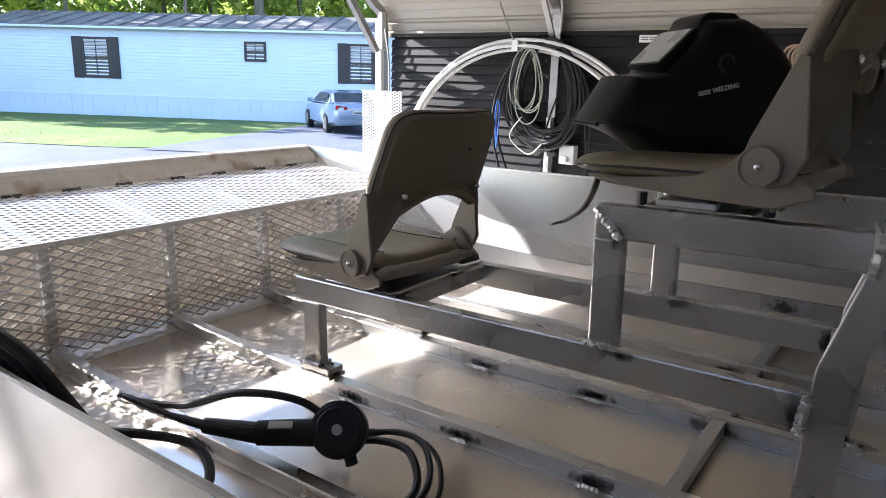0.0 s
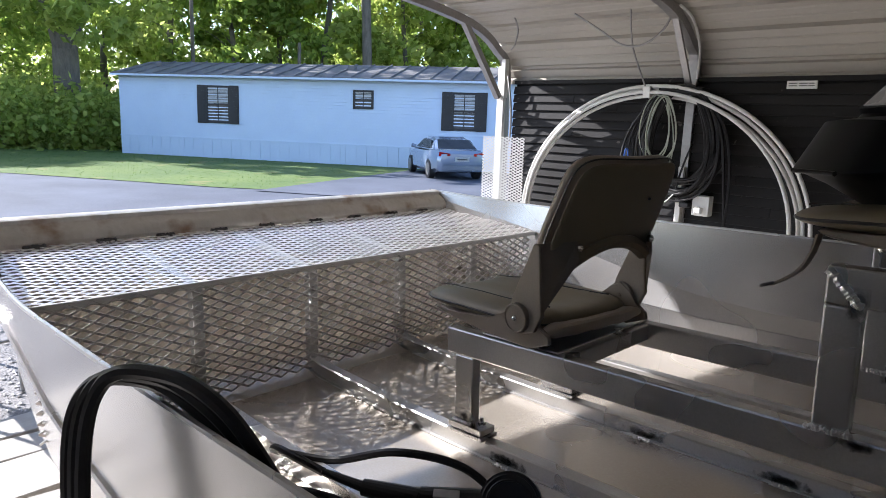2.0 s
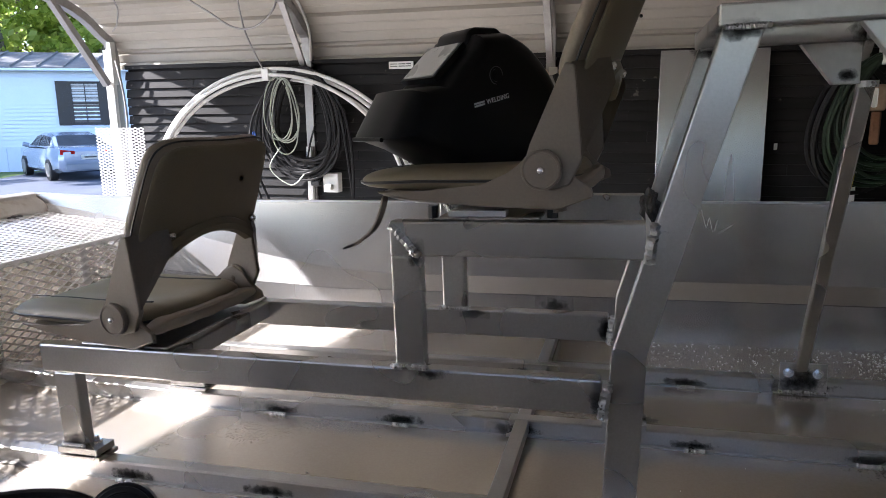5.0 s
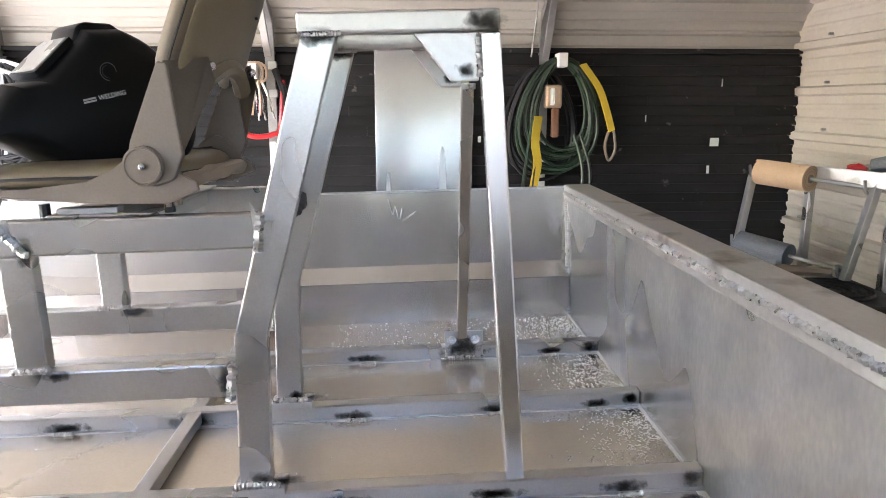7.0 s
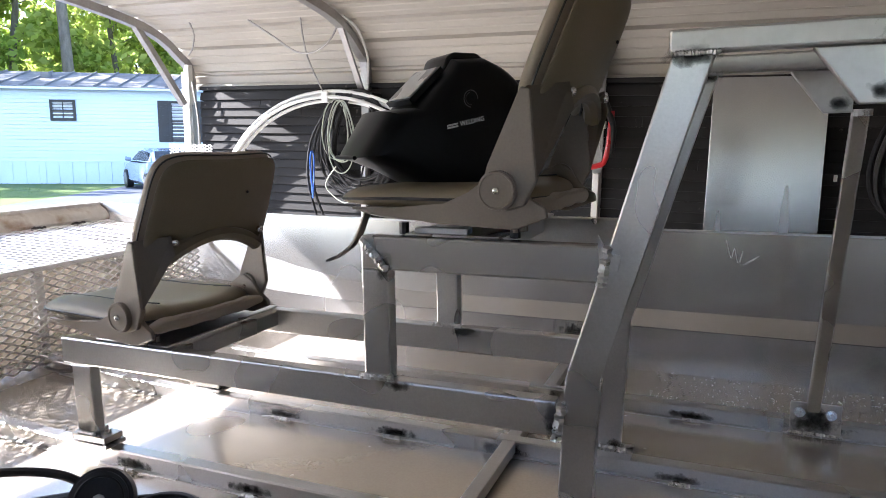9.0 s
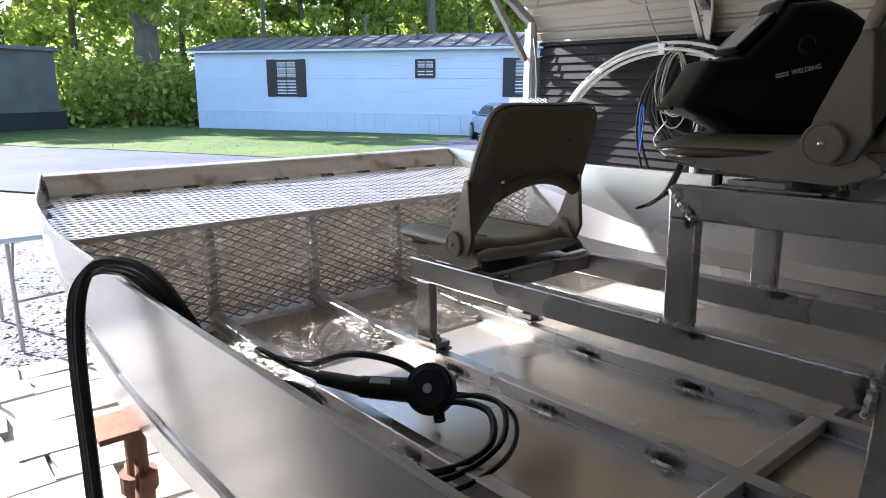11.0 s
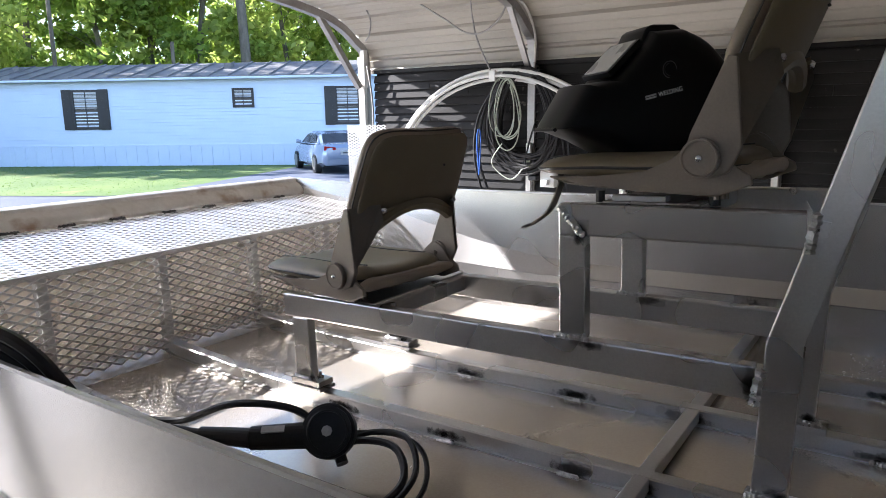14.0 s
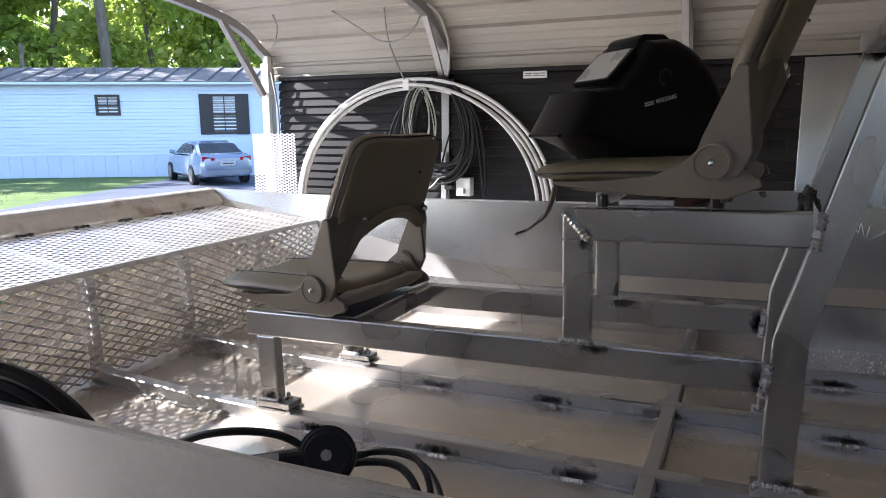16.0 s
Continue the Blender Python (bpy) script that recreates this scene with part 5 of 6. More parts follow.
# ---- angle grinder and its lead (boat frame) ----
def grinder():
    g = thing("angle_grinder", (-1.33, 1.07, 0.925), "black angle grinder with round wheel guard on the hull floor", "grinder", frame_of=BOAT)
    c = Vector((-1.247, 1.098, 1.0))
    ax = Vector((0.42, -0.78, 0.46)).normalized()
    b0 = c + ax * 0.0
    bm = rod(bmesh.new(), c - ax * 0.022, c + ax * 0.022, 0.071, 36)
    bmesh.ops.bevel(bm, geom=[e for e in bm.edges if e.calc_face_angle(0) > 1.0], offset=0.008, segments=3, affect="EDGES")
    wheel = part("wheel_guard", bm, RUBBER, g)
    part("spindle_nut", rod(bmesh.new(), c + ax * 0.021, c + ax * 0.028, 0.014, 8), GREY_PLATE, wheel, "grey spindle nut")
    rimp = [c + ax * 0.023 + (ax.orthogonal().normalized() * math.cos(a) + ax.cross(ax.orthogonal().normalized()) * math.sin(a)) * 0.052 for a in [i * 2 * math.pi / 24 for i in range(24)]]
    part("guard_rib", sweep(bmesh.new(), rimp, 0.003, 6, True, 1), RUBBER, wheel)
    h0, h1 = c - ax * 0.02 + Vector((-0.02, -0.02, -0.005)), Vector((-1.42, 0.985, 0.985))
    bm = rod(bmesh.new(), h0, h1, 0.036, 20, 0.031)
    part("gear_case", bm, RUBBER, g)
    h2 = Vector((-1.55, 0.925, 0.99))
    part("handle", rod(bmesh.new(), h1, h2, 0.027, 18, 0.02), RUBBER, g, "ribbed black handle")
    part("strain_relief", rod(bmesh.new(), h2, Vector((-1.66, 0.89, 1.0)), 0.013, 12, 0.009), RUBBER, g)
    d = (h1 - h0).normalized()
    up = Vector((0.1, -0.5, 0.85)).normalized()
    m = h0.lerp(h1, 0.62)
    part("name_plate", beam(bmesh.new(), m + up * 0.033 - d * 0.03, m + up * 0.033 + d * 0.03, 0.02, 0.006, up.cross(d), 0.001), GREY_PLATE, g, "pale rating plate")
    part("side_grip", rod(bmesh.new(), c - ax * 0.03, Vector((-1.20, 1.09, 0.925)), 0.016, 14), RUBBER, g)
    part("trigger", beam(bmesh.new(), h1 - up * 0.03, h2 - up * 0.026, 0.016, 0.01, up.cross(d)), RUBBER, g)


grinder()


def cable(pts, r, label, m=RUBBER, name="cable", cat="cable", group="", fr=BOAT):
    return solo(name, sweep(bmesh.new(), pts, r, 8, False, 8), m, label, cat, group, frame_of=fr, smooth=True)


cable([(-1.66, 0.89, 1.0), (-1.80, 0.86, 1.02), (-1.90, 0.92, 0.96), (-1.80, 1.03, 0.93), (-1.60, 1.07, 1.01), (-1.45, 1.15, 1.00), (-1.34, 1.17, 0.95), (-1.27, 1.14, 0.91)], 0.011, "thick black grinder lead lying in loops")
cable([(-1.27, 1.10, 0.94), (-1.20, 1.16, 0.96), (-1.08, 1.16, 0.97), (-0.99, 1.07, 0.94), (-1.02, 0.94, 0.91), (-1.15, 0.82, 0.90), (-1.30, 0.72, 0.90), (-1.50, 0.66, 0.92)], 0.010, "black lead coiled beside the grinder", group="black leads")
cable([(-1.26, 1.12, 0.95), (-1.17, 1.19, 0.98), (-1.05, 1.18, 0.99), (-0.965, 1.08, 0.95), (-0.99, 0.92, 0.91), (-1.12, 0.80, 0.905), (-1.28, 0.70, 0.90)], 0.008, "black lead coiled beside the grinder", group="black leads")
cable([(-1.28, 1.14, 0.97), (-1.13, 1.22, 0.97), (-1.02, 1.20, 0.95), (-0.93, 1.06, 0.93), (-0.96, 0.88, 0.90), (-1.10, 0.74, 0.90)], 0.007, "black lead coiled beside the grinder", group="black leads")
cable([(-1.95, 0.70, 0.92), (-1.75, 0.80, 0.96), (-1.58, 0.90, 0.94), (-1.45, 0.86, 0.91), (-1.42, 0.75, 0.90), (-1.55, 0.62, 0.91), (-1.8, 0.58, 0.95)], 0.013, "heavy black welding cable on the hull floor", group="welding cables")
# leads slung over the near gunwale and down outside
for k, (dx, r) in enumerate(((0.0, 0.013), (0.030, 0.012), (0.065, 0.012))):
    up = 0.013 * k
    cable([(-1.45 + dx, 0.80, 0.90), (-1.36 + dx, 0.70, 0.95), (-1.28 + dx, 0.56, 1.13), (-1.25 + dx, 0.46, 1.32), (-1.31 + dx, 0.415, 1.40 + up), (-1.42 + dx, 0.385, 1.428 + up), (-1.53 + dx, 0.335, 1.40 + up), (-1.56 + dx, 0.305, 1.27), (-1.55 + dx, 0.298, 0.9), (-1.53 + dx, 0.29, 0.4), (-1.50 + dx, 0.28, 0.15 + 0.03 * k)], r, "black welding cable slung over the gunwale", group="welding cables")


# ---- on and before the side wall ----
def pipe_coil():
    c = thing("pipe_coil", (-2.75, 4.58, GROUND), "large coil of white plastic pipe standing against the wall", "pipe")
    for k, (dx, dz, y) in enumerate(((0, 0, 4.585), (0.035, 0.022, 4.56), (-0.045, -0.02, 4.545), (-0.02, -0.045, 4.60))):
        pts = [(-2.755 + dx * 0.5 + (1.075 + dx) * math.cos(a), y + 0.01 * math.sin(3 * a), 1.115 + (0.965 + dz) * math.sin(a)) for a in [i * 2 * math.pi / 48 for i in range(48)]]
        part("pipe_turn", sweep(bmesh.new(), pts, 0.0135, 10, True, 2), PIPE, c, smooth=True)
    part("tie", bx(-2.82, -2.765, 4.52, 4.62, 2.02, 2.10, bev=0.006), WHITE, c, "white hanging tag")


pipe_coil()


def loops(cx, cz, y, rx, rz, n, r, seed, jitter=0.12, tail=0.0):
    """n separate turns of a hanging coil, as one closed line each."""
    rng = random.Random(seed)
    out = []
    for k in range(n):
        a, b = rx * rng.uniform(1 - jitter * 2, 1 + jitter), rz * rng.uniform(1 - jitter, 1 + jitter)
        ox, oy = rng.uniform(-0.04, 0.04), rng.uniform(-0.05, 0.0)
        top = cz + rz
        out.append([(cx + ox + a * math.sin(t) * (1 - 0.25 * math.cos(t)), y + oy + 0.012 * math.sin(2 * t + k), top - b + b * math.cos(t) - 0.02 * k / n) for t in [i * 2 * math.pi / 14 for i in range(14)]])
    return out


def coil(name, label, cx, cz, y, rx, rz, n, r, seed, m, tails=()):
    c = thing(name, (cx, y, cz - rz), label, "cable")
    for pts in loops(cx, cz, y, rx, rz, n, r, seed):
        part("turn", sweep(bmesh.new(), pts, r, 6, True, 3), m, c, smooth=True)
    for pts in tails:
        part("tail", sweep(bmesh.new(), pts, r, 6, False, 6), m, c, smooth=True)
    return c


Y0 = 4.60
coil("cable_coil", "thick bundle of black cables hanging on the wall", -2.55, 1.75, Y0, 0.27, 0.36, 20, 0.010, 21, RUBBER,
     (((-2.78, Y0 - 0.03, 2.0), (-2.93, Y0 - 0.05, 1.75), (-2.97, Y0 - 0.05, 1.45), (-2.90, Y0 - 0.04, 1.15)),
      ((-2.80, Y0 - 0.03, 2.0), (-2.90, Y0 - 0.05, 1.72), (-2.92, Y0 - 0.05, 1.40), (-2.82, Y0 - 0.04, 1.12)),
      ((-2.40, Y0 - 0.03, 2.05), (-2.22, Y0 - 0.04, 1.80), (-2.16, Y0 - 0.04, 1.45), (-2.18, Y0 - 0.04, 1.05), (-2.24, Y0 - 0.03, 0.8)),
      ((-2.45, Y0 - 0.03, 2.07), (-2.27, Y0 - 0.04, 1.85), (-2.20, Y0 - 0.04, 1.50), (-2.14, Y0 - 0.04, 0.9))))
coil("extension_cord", "pale green extension cord looped on the wall", -2.68, 1.80, Y0 - 0.06, 0.10, 0.24, 5, 0.005, 22, PALECORD,
     (((-2.70, Y0 - 0.08, 1.55), (-2.78, Y0 - 0.1, 1.40), (-2.62, Y0 - 0.1, 1.28), (-2.52, Y0 - 0.08, 1.36)),))
coil("blue_lead", "thin blue and black leads hanging from the coil", -2.93, 1.50, Y0 - 0.05, 0.012, 0.16, 1, 0.006, 23, BLUE)
bm = bx(-2.72, -2.40, Y0 - 0.05, WALL_Y + 0.0, 2.04, 2.09, bev=0.01)
solo("cable_hook", bm, RUBBER, "black hook carrying the cables", "hook")


def outlet():
    o = thing("outlet_box", (-2.36, WALL_Y, 1.25), "white outlet box with plugs on the wall", "outlet")
    part("box", bx(-2.42, -2.30, WALL_Y - 0.07, WALL_Y + 0.005, 1.22, 1.36, bev=0.006), WHITE, o)
    part("plug", bx(-2.50, -2.43, WALL_Y - 0.11, WALL_Y - 0.05, 1.27, 1.31, bev=0.008), RUBBER, o)
    part("plug", bx(-2.385, -2.335, WALL_Y - 0.12, WALL_Y - 0.07, 1.24, 1.28, bev=0.008), WHITE, o)
    part("lead", sweep(bmesh.new(), [(-2.46, WALL_Y - 0.1, 1.29), (-2.52, WALL_Y - 0.12, 1.38), (-2.50, WALL_Y - 0.1, 1.55), (-2.46, WALL_Y - 0.08, 1.7)], 0.007, 6), RUBBER, o)


outlet()


def label_strip():
    o = thing("wall_label", (-1.82, WALL_Y, 2.085), "white printed label strip on the wall top", "label")
    part("strip", bx(-1.912, -1.735, WALL_Y - 0.008, WALL_Y + 0.004, 2.085, 2.134, bev=0.001), WHITE, o)
    for k, (a, b) in enumerate(((-1.90, -1.85), (-1.84, -1.79), (-1.785, -1.75))):
        for zz in (2.10, 2.115):
            part("print_bar", bx(a, b, WALL_Y - 0.0095, WALL_Y - 0.0075, zz, zz + 0.006, bev=0), SHINGLE, o)


label_strip()


def leaning(name, label, cat, x0, x1, zt, m, ybot, ytop, thick):
    bm = bmesh.new()
    beam(bm, ((x0 + x1) / 2, ybot, GROUND), ((x0 + x1) / 2, ytop, zt), x1 - x0, thick, (1, 0, 0), 0.0008)
    return solo(name, bm, m, label, cat)


leaning("aluminium_sheet", "bright aluminium sheet leaning on the black wall", "sheet", -0.105, 0.525, 2.15, ALU_POL, 4.52, 4.655, 0.004)
v, f = expanded((-4.15, 4.38, GROUND), (1, 0, 0), (0.02, -0.03, 1), (0, -1, 0), 0.44, 1.60, 0.05, 0.0235, 0.008, 0.004)
from_data("mesh_offcut", v, f, PIPE, None, "white expanded-metal offcut standing by the front post", "mesh")


def clamps():
    rng = random.Random(9)
    for k in range(3):
        c = thing("locking_clamp", (-0.88 + 0.03 * k, 4.6, 1.6), "tan steel locking clamp hanging on the wall", "clamp", "hanging clamps")
        y = 4.56 - 0.02 * k
        ox, tilt = -0.90 + 0.035 * k, rng.uniform(-0.25, 0.25)
        R = Matrix.Translation((ox, y, 1.93)) @ Matrix.Rotation(tilt, 4, "Y")
        jaw = [R @ Vector(p) for p in ((-0.02, 0, 0.0), (-0.075, 0, 0.02), (-0.085, 0, 0.08), (-0.05, 0, 0.125), (0.02, 0, 0.125), (0.055, 0, 0.085), (0.045, 0, 0.02), (0.01, 0, 0.0))]
        bm = bmesh.new()
        for a, b in zip(smooth_line(jaw, 3), smooth_line(jaw, 3)[1:]):
            beam(bm, a, b + (b - a) * 0.2, 0.026, 0.012, (0, 1, 0), 0)
        part("jaw", bm, BRASSY, c)
        part("grip", sweep(bmesh.new(), [R @ Vector((-0.01, 0, 0.01)), R @ Vector((-0.02, 0, -0.09)), R @ Vector((-0.045, 0, -0.20))], 0.010, 8), BRASSY, c, smooth=True)
        part("grip", sweep(bmesh.new(), [R @ Vector((0.01, 0, 0.01)), R @ Vector((0.03, 0, -0.09)), R @ Vector((0.035, 0, -0.19))], 0.009, 8), CHROME, c, smooth=True)
        part("screw", rod(bmesh.new(), R @ Vector((0.035, 0, -0.18)), R @ Vector((0.04, 0, -0.24)), 0.006, 8), GALV, c)
    solo("clamp_hanger", bx(-0.90, -0.845, 4.50, 4.64, 1.955, 2.05, bev=0.006), WHITE, "white hanger tag over the clamps", "hook")
    solo("red_clamp", sweep(bmesh.new(), [(-0.99, 4.56, 1.63), (-0.90, 4.55, 1.59), (-0.78, 4.56, 1.60), (-0.72, 4.57, 1.66), (-0.70, 4.60, 1.95)], 0.018, 8), REDRUB, "red and black rubber clamp band", "clamp", smooth=True)
    solo("hand_saw", sweep(bmesh.new(), [(-0.75, 4.60, 2.02), (-0.69, 4.59, 1.85), (-0.70, 4.59, 1.68)], 0.022, 8), RUBBER, "black curved tool handle on the wall", "tool", smooth=True)
    for z in (2.04, 1.86):
        solo("wall_bracket", bx(-0.80, -0.745, WALL_Y - 0.035, WALL_Y + 0.004, z - 0.02, z + 0.03), POSTWHITE, "small pale bracket on the frame post", "bracket", "wall brackets")


clamps()


def garden_hose():
    h = coil("garden_hose", "dark green hose coiled on a wall hook", 1.12, 1.76, 4.56, 0.23, 0.33, 11, 0.012, 31, GREENHOSE,
             (((0.95, 4.52, 1.75), (0.90, 4.50, 1.45), (0.87, 4.50, 1.10), (0.9, 4.5, 0.8)), ((0.98, 4.52, 1.7), (0.95, 4.49, 1.4), (0.93, 4.5, 1.05), (0.98, 4.5, 0.8)),
              ((1.22, 4.53, 1.6), (1.28, 4.50, 1.35), (1.25, 4.5, 1.08), (1.15, 4.5, 0.85)), ((1.26, 4.53, 1.6), (1.33, 4.50, 1.35), (1.32, 4.5, 1.0), (1.25, 4.5, 0.8))))
    part("hanger", bx(1.085, 1.145, 4.46, 4.60, 2.03, 2.12, bev=0.006), WHITE, h, "white hanger tag")
    coil("air_hose", "black air hose hanging behind the green hose", 0.98, 1.70, 4.62, 0.22, 0.34, 4, 0.014, 33, RUBBER)
    bm = bmesh.new()
    line = smooth_line([(1.25, 4.50, 2.05), (1.36, 4.49, 1.90), (1.42, 4.49, 1.75), (1.46, 4.49, 1.62)], 4)
    bm = ribbon(line, 0.05, (1, 0.3, 0.3))
    st = solo("tow_strap", bm, YELLOW, "yellow webbing tow strap hanging on the wall", "strap")
    OFF[st.name] = Vector()
    part("loop", sweep(bmesh.new(), [(1.44, 4.49, 1.62), (1.42, 4.49, 1.52), (1.45, 4.49, 1.43), (1.49, 4.49, 1.50), (1.475, 4.49, 1.62)], 0.010, 6), SHELL, st)
    bm = bmesh.new()
    line = smooth_line([(0.97, 4.50, 1.72), (0.95, 4.49, 1.55), (0.97, 4.49, 1.40), (0.94, 4.49, 1.2), (0.95, 4.49, 1.0)], 4)
    bm = ribbon(line, 0.06, (1, 0.3, 0))
    solo("tow_strap", bm, YELLOW, "yellow webbing tow strap hanging on the wall", "strap")
    w = thing("pulley_block", (1.07, 4.55, 1.6), "brown pulley block hung inside the hose coil", "pulley")
    part("block", bx(1.01, 1.12, 4.48, 4.56, 1.77, 1.92, bev=0.015), BRASSY, w)
    part("bar", bx(1.04, 1.07, 4.474, 4.481, 1.79, 1.90, bev=0.01), WHITE, w)
    part("tongue", bx(1.06, 1.11, 4.50, 4.54, 1.58, 1.77, bev=0.012), RUST, w)


garden_hose()
# White chips stand in for daylight showing through holes in the boards.
for x, z, w, h in ((2.247, 1.537, 0.062, 0.058), (2.216, 1.346, 0.018, 0.055), (2.422, 0.738, 0.05, 0.06), (0.60, 1.56, 0.02, 0.04), (2.27, 1.94, 0.008, 0.05), (1.75, 1.70, 0.008, 0.045)):
    solo("daylight_chip", bx(x - w / 2, x + w / 2, WALL_Y - 0.008, WALL_Y - 0.003, z - h / 2, z + h / 2, bev=0.0008), WHITE, "small white chip standing for daylight through the black boards", "sticker", "white stickers")

# wires under the roof
cable([(-3.30, 4.32, 2.60), (-3.10, 4.34, 2.48), (-2.92, 4.36, 2.37), (-2.76, 4.36, 2.365), (-2.62, 4.36, 2.46), (-2.56, 4.36, 2.60)], 0.007, "loose grey wire drooping under the roof", GALV, "roof_wire", "wire", "roof wires", None)
cable([(-2.86, 4.33, 2.60), (-2.87, 4.38, 2.45), (-2.85, 4.42, 2.30), (-2.80, 4.55, 2.06)], 0.006, "grey wire dropping to the cable hook", GALV, "roof_wire", "wire", "roof wires", None)
cable([(-3.83, 4.30, 2.61), (-3.80, 4.31, 2.52), (-3.82, 4.31, 2.42), (-3.86, 4.31, 2.37)], 0.006, "short grey wire end hanging from the roof", GALV, "roof_wire", "wire", "roof wires", None)
cable([(-2.47, 4.60, 2.15), (-2.47, 4.60, 2.35), (-2.47, 4.45, 2.52), (-2.47, 4.25, 2.58)], 0.009, "white cable clipped along the frame", PIPE, "roof_wire", "wire", "roof wires", None)
cable([(0.93, 4.60, 2.10), (0.95, 4.58, 2.3), (0.94, 4.42, 2.5)], 0.006, "grey wire along the frame", GALV, "roof_wire", "wire", "roof wires", None)
cable([(-4.12, 4.62, 2.2), (-4.06, 4.60, 1.95), (-4.07, 4.62, 1.7), (-4.13, 4.63, 1.5)], 0.009, "grey cable looped beside the front post", GALV, "post_cable", "cable", "", None)


# ---- roll rack, bin and shelf at the end wall ----
def roll_rack():
    r = thing("roll_rack", (2.45, 3.9, GROUND), "aluminium rack holding paper and mesh rolls", "rack")
    L, Rt = Vector((2.315, 4.2, 1.38)), Vector((2.63, 3.55, 1.35))
    L2, R2 = Vector((2.235, 4.2, 0.93)), Vector((2.56, 3.60, 0.87))
    part("upright", beam(bmesh.new(), L + Vector((0.0, 0.03, -0.03)), (2.15, 4.25, GROUND), 0.05, 0.04, (0, 1, 0)), ALU, r)
    part("upright", beam(bmesh.new(), Rt + Vector((0.02, -0.03, 0.06)), (2.42, 3.6, GROUND), 0.05, 0.04, (0, 1, 0)), ALU, r)
    part("back_post", beam(bmesh.new(), (2.55, 3.98, GROUND), (2.55, 3.98, 1.40), 0.05, 0.04, (0, 1, 0)), ALU, r)
    part("rod", rod(bmesh.new(), L, Rt, 0.012, 12), GALV, r)
    part("rod", rod(bmesh.new(), L2, R2, 0.012, 12), GALV, r)
    for p in (L, Rt, L2, R2):
        part("cradle", sweep(bmesh.new(), [p + Vector((-0.04, 0, 0.04)), p + Vector((-0.03, 0, -0.02)), p + Vector((0.0, 0, -0.035)), p + Vector((0.03, 0, -0.01)), p + Vector((0.03, 0, 0.03))], 0.009, 6), GALV, r)
    d = (Rt - L).normalized()
    bm = rod(bmesh.new(), L + d * 0.03, L + d * 0.37, 0.078, 32)
    roll = solo("paper_roll", bm, KRAFT, "fat roll of brown kraft paper on the rack", "roll")
    OFF[roll.name] = Vector()
    part("core", rod(bmesh.new(), L + d * 0.36, L + d * 0.374, 0.026, 20), SHELL, roll)
    for rr in (0.045, 0.06):
        o = d.orthogonal().normalized()
        part("turn_edge", sweep(bmesh.new(), [L + d * 0.3705 + (o * math.cos(a) + d.cross(o) * math.sin(a)) * rr for a in [i * 2 * math.pi / 24 for i in range(24)]], 0.0012, 4, True, 1), SHELL, roll)
    flap = sheet([[L + d * s + Vector((-0.045 + 0.02 * t, 0, 0.068 + 0.012 * math.sin(t * 3))) for s in (0.04, 0.2, 0.33)] for t in (0, 0.5, 1.0, 1.6)], 0.002)
    part("loose_flap", flap, KRAFT, roll)
    d2 = (R2 - L2).normalized()
    m = solo("mesh_roll", rod(bmesh.new(), L2 + d2 * 0.02, L2 + d2 * 0.36, 0.07, 28), GREYNET, "roll of grey netting on the lower rod", "roll")
    OFF[m.name] = Vector()
    part("hanging_sheet", sheet([[L2 + d2 * s + Vector((-0.068, 0, -0.30 * t)) for s in (0.03, 0.19, 0.35)] for t in (0, 0.5, 1)], 0.002), GREYNET, m)


GREYNET = mk("grey_netting", (0.10, 0.115, 0.13), (0.22, 0.235, 0.25), 0.6, 0.2, 60, 300, 0.8, (1, 1, 6))
roll_rack()


def shelf_things():
    s = thing("shelf", (2.72, 3.55, 1.36), "grey aluminium shelf fixed to the end wall", "shelf")
    part("front_lip", beam(bmesh.new(), (2.53, 3.92, 1.395), (2.66, 3.40, 1.395), 0.085, 0.02, (0, 0, 1)), ALU_MATT, s)
    part("board", prism(bmesh.new(), [(2.54, 3.93), (2.67, 3.40), (2.67, 2.6), (2.82, 2.6), (2.82, 3.93)], "z", 1.395, 1.42), ALU, s)
    part("side_channel", bx(2.655, 2.68, 2.6, 3.395, 1.31, 1.43), GALV, s)
    part("leg", beam(bmesh.new(), (2.70, 3.45, GROUND), (2.70, 3.45, 1.39), 0.05, 0.05, (1, 0, 0)), ALU, s)
    bm = rod(bmesh.new(), (2.68, 3.62, 1.46), (2.74, 3.50, 1.50), 0.042, 20)
    solo("string_roll", bm, GREYNET, "blue-grey roll of twine on the shelf", "roll", smooth=False)
    rng = random.Random(14)
    for k, (x, y, m, lab, nm) in enumerate(((2.66, 3.72, REDRUB, "crumpled red rag on the shelf", "rag"), (2.74, 3.45, REDRUB, "crumpled red rag on the shelf", "rag"), (2.70, 3.70, PALECORD, "pale work glove on the shelf", "glove"), (2.74, 3.30, RUBBER, "black tool case on the shelf", "tool"), (2.76, 3.15, REDRUB, "red-handled tool on the shelf", "tool"))):
        bm = bmesh.new()
        bmesh.ops.create_icosphere(bm, subdivisions=3, radius=1)
        for v in bm.verts:
            q = v.co * (1 + 0.35 * noise.noise(v.co * 2.2 + Vector((k * 7, 0, 0))))
            v.co = Vector((x + q.x * 0.05, y + q.y * 0.08, 1.43 + max(q.z * 0.035, -0.012)))
        solo(nm, bm, m, lab, nm, smooth=True)
    cable([(2.70, 3.40, 1.45), (2.74, 3.30, 1.49), (2.70, 3.20, 1.47), (2.75, 3.05, 1.47), (2.7, 2.95, 1.44)], 0.006, "tangle of white cord on the shelf", WHITE, "cord", "cord", "", None)


shelf_things()


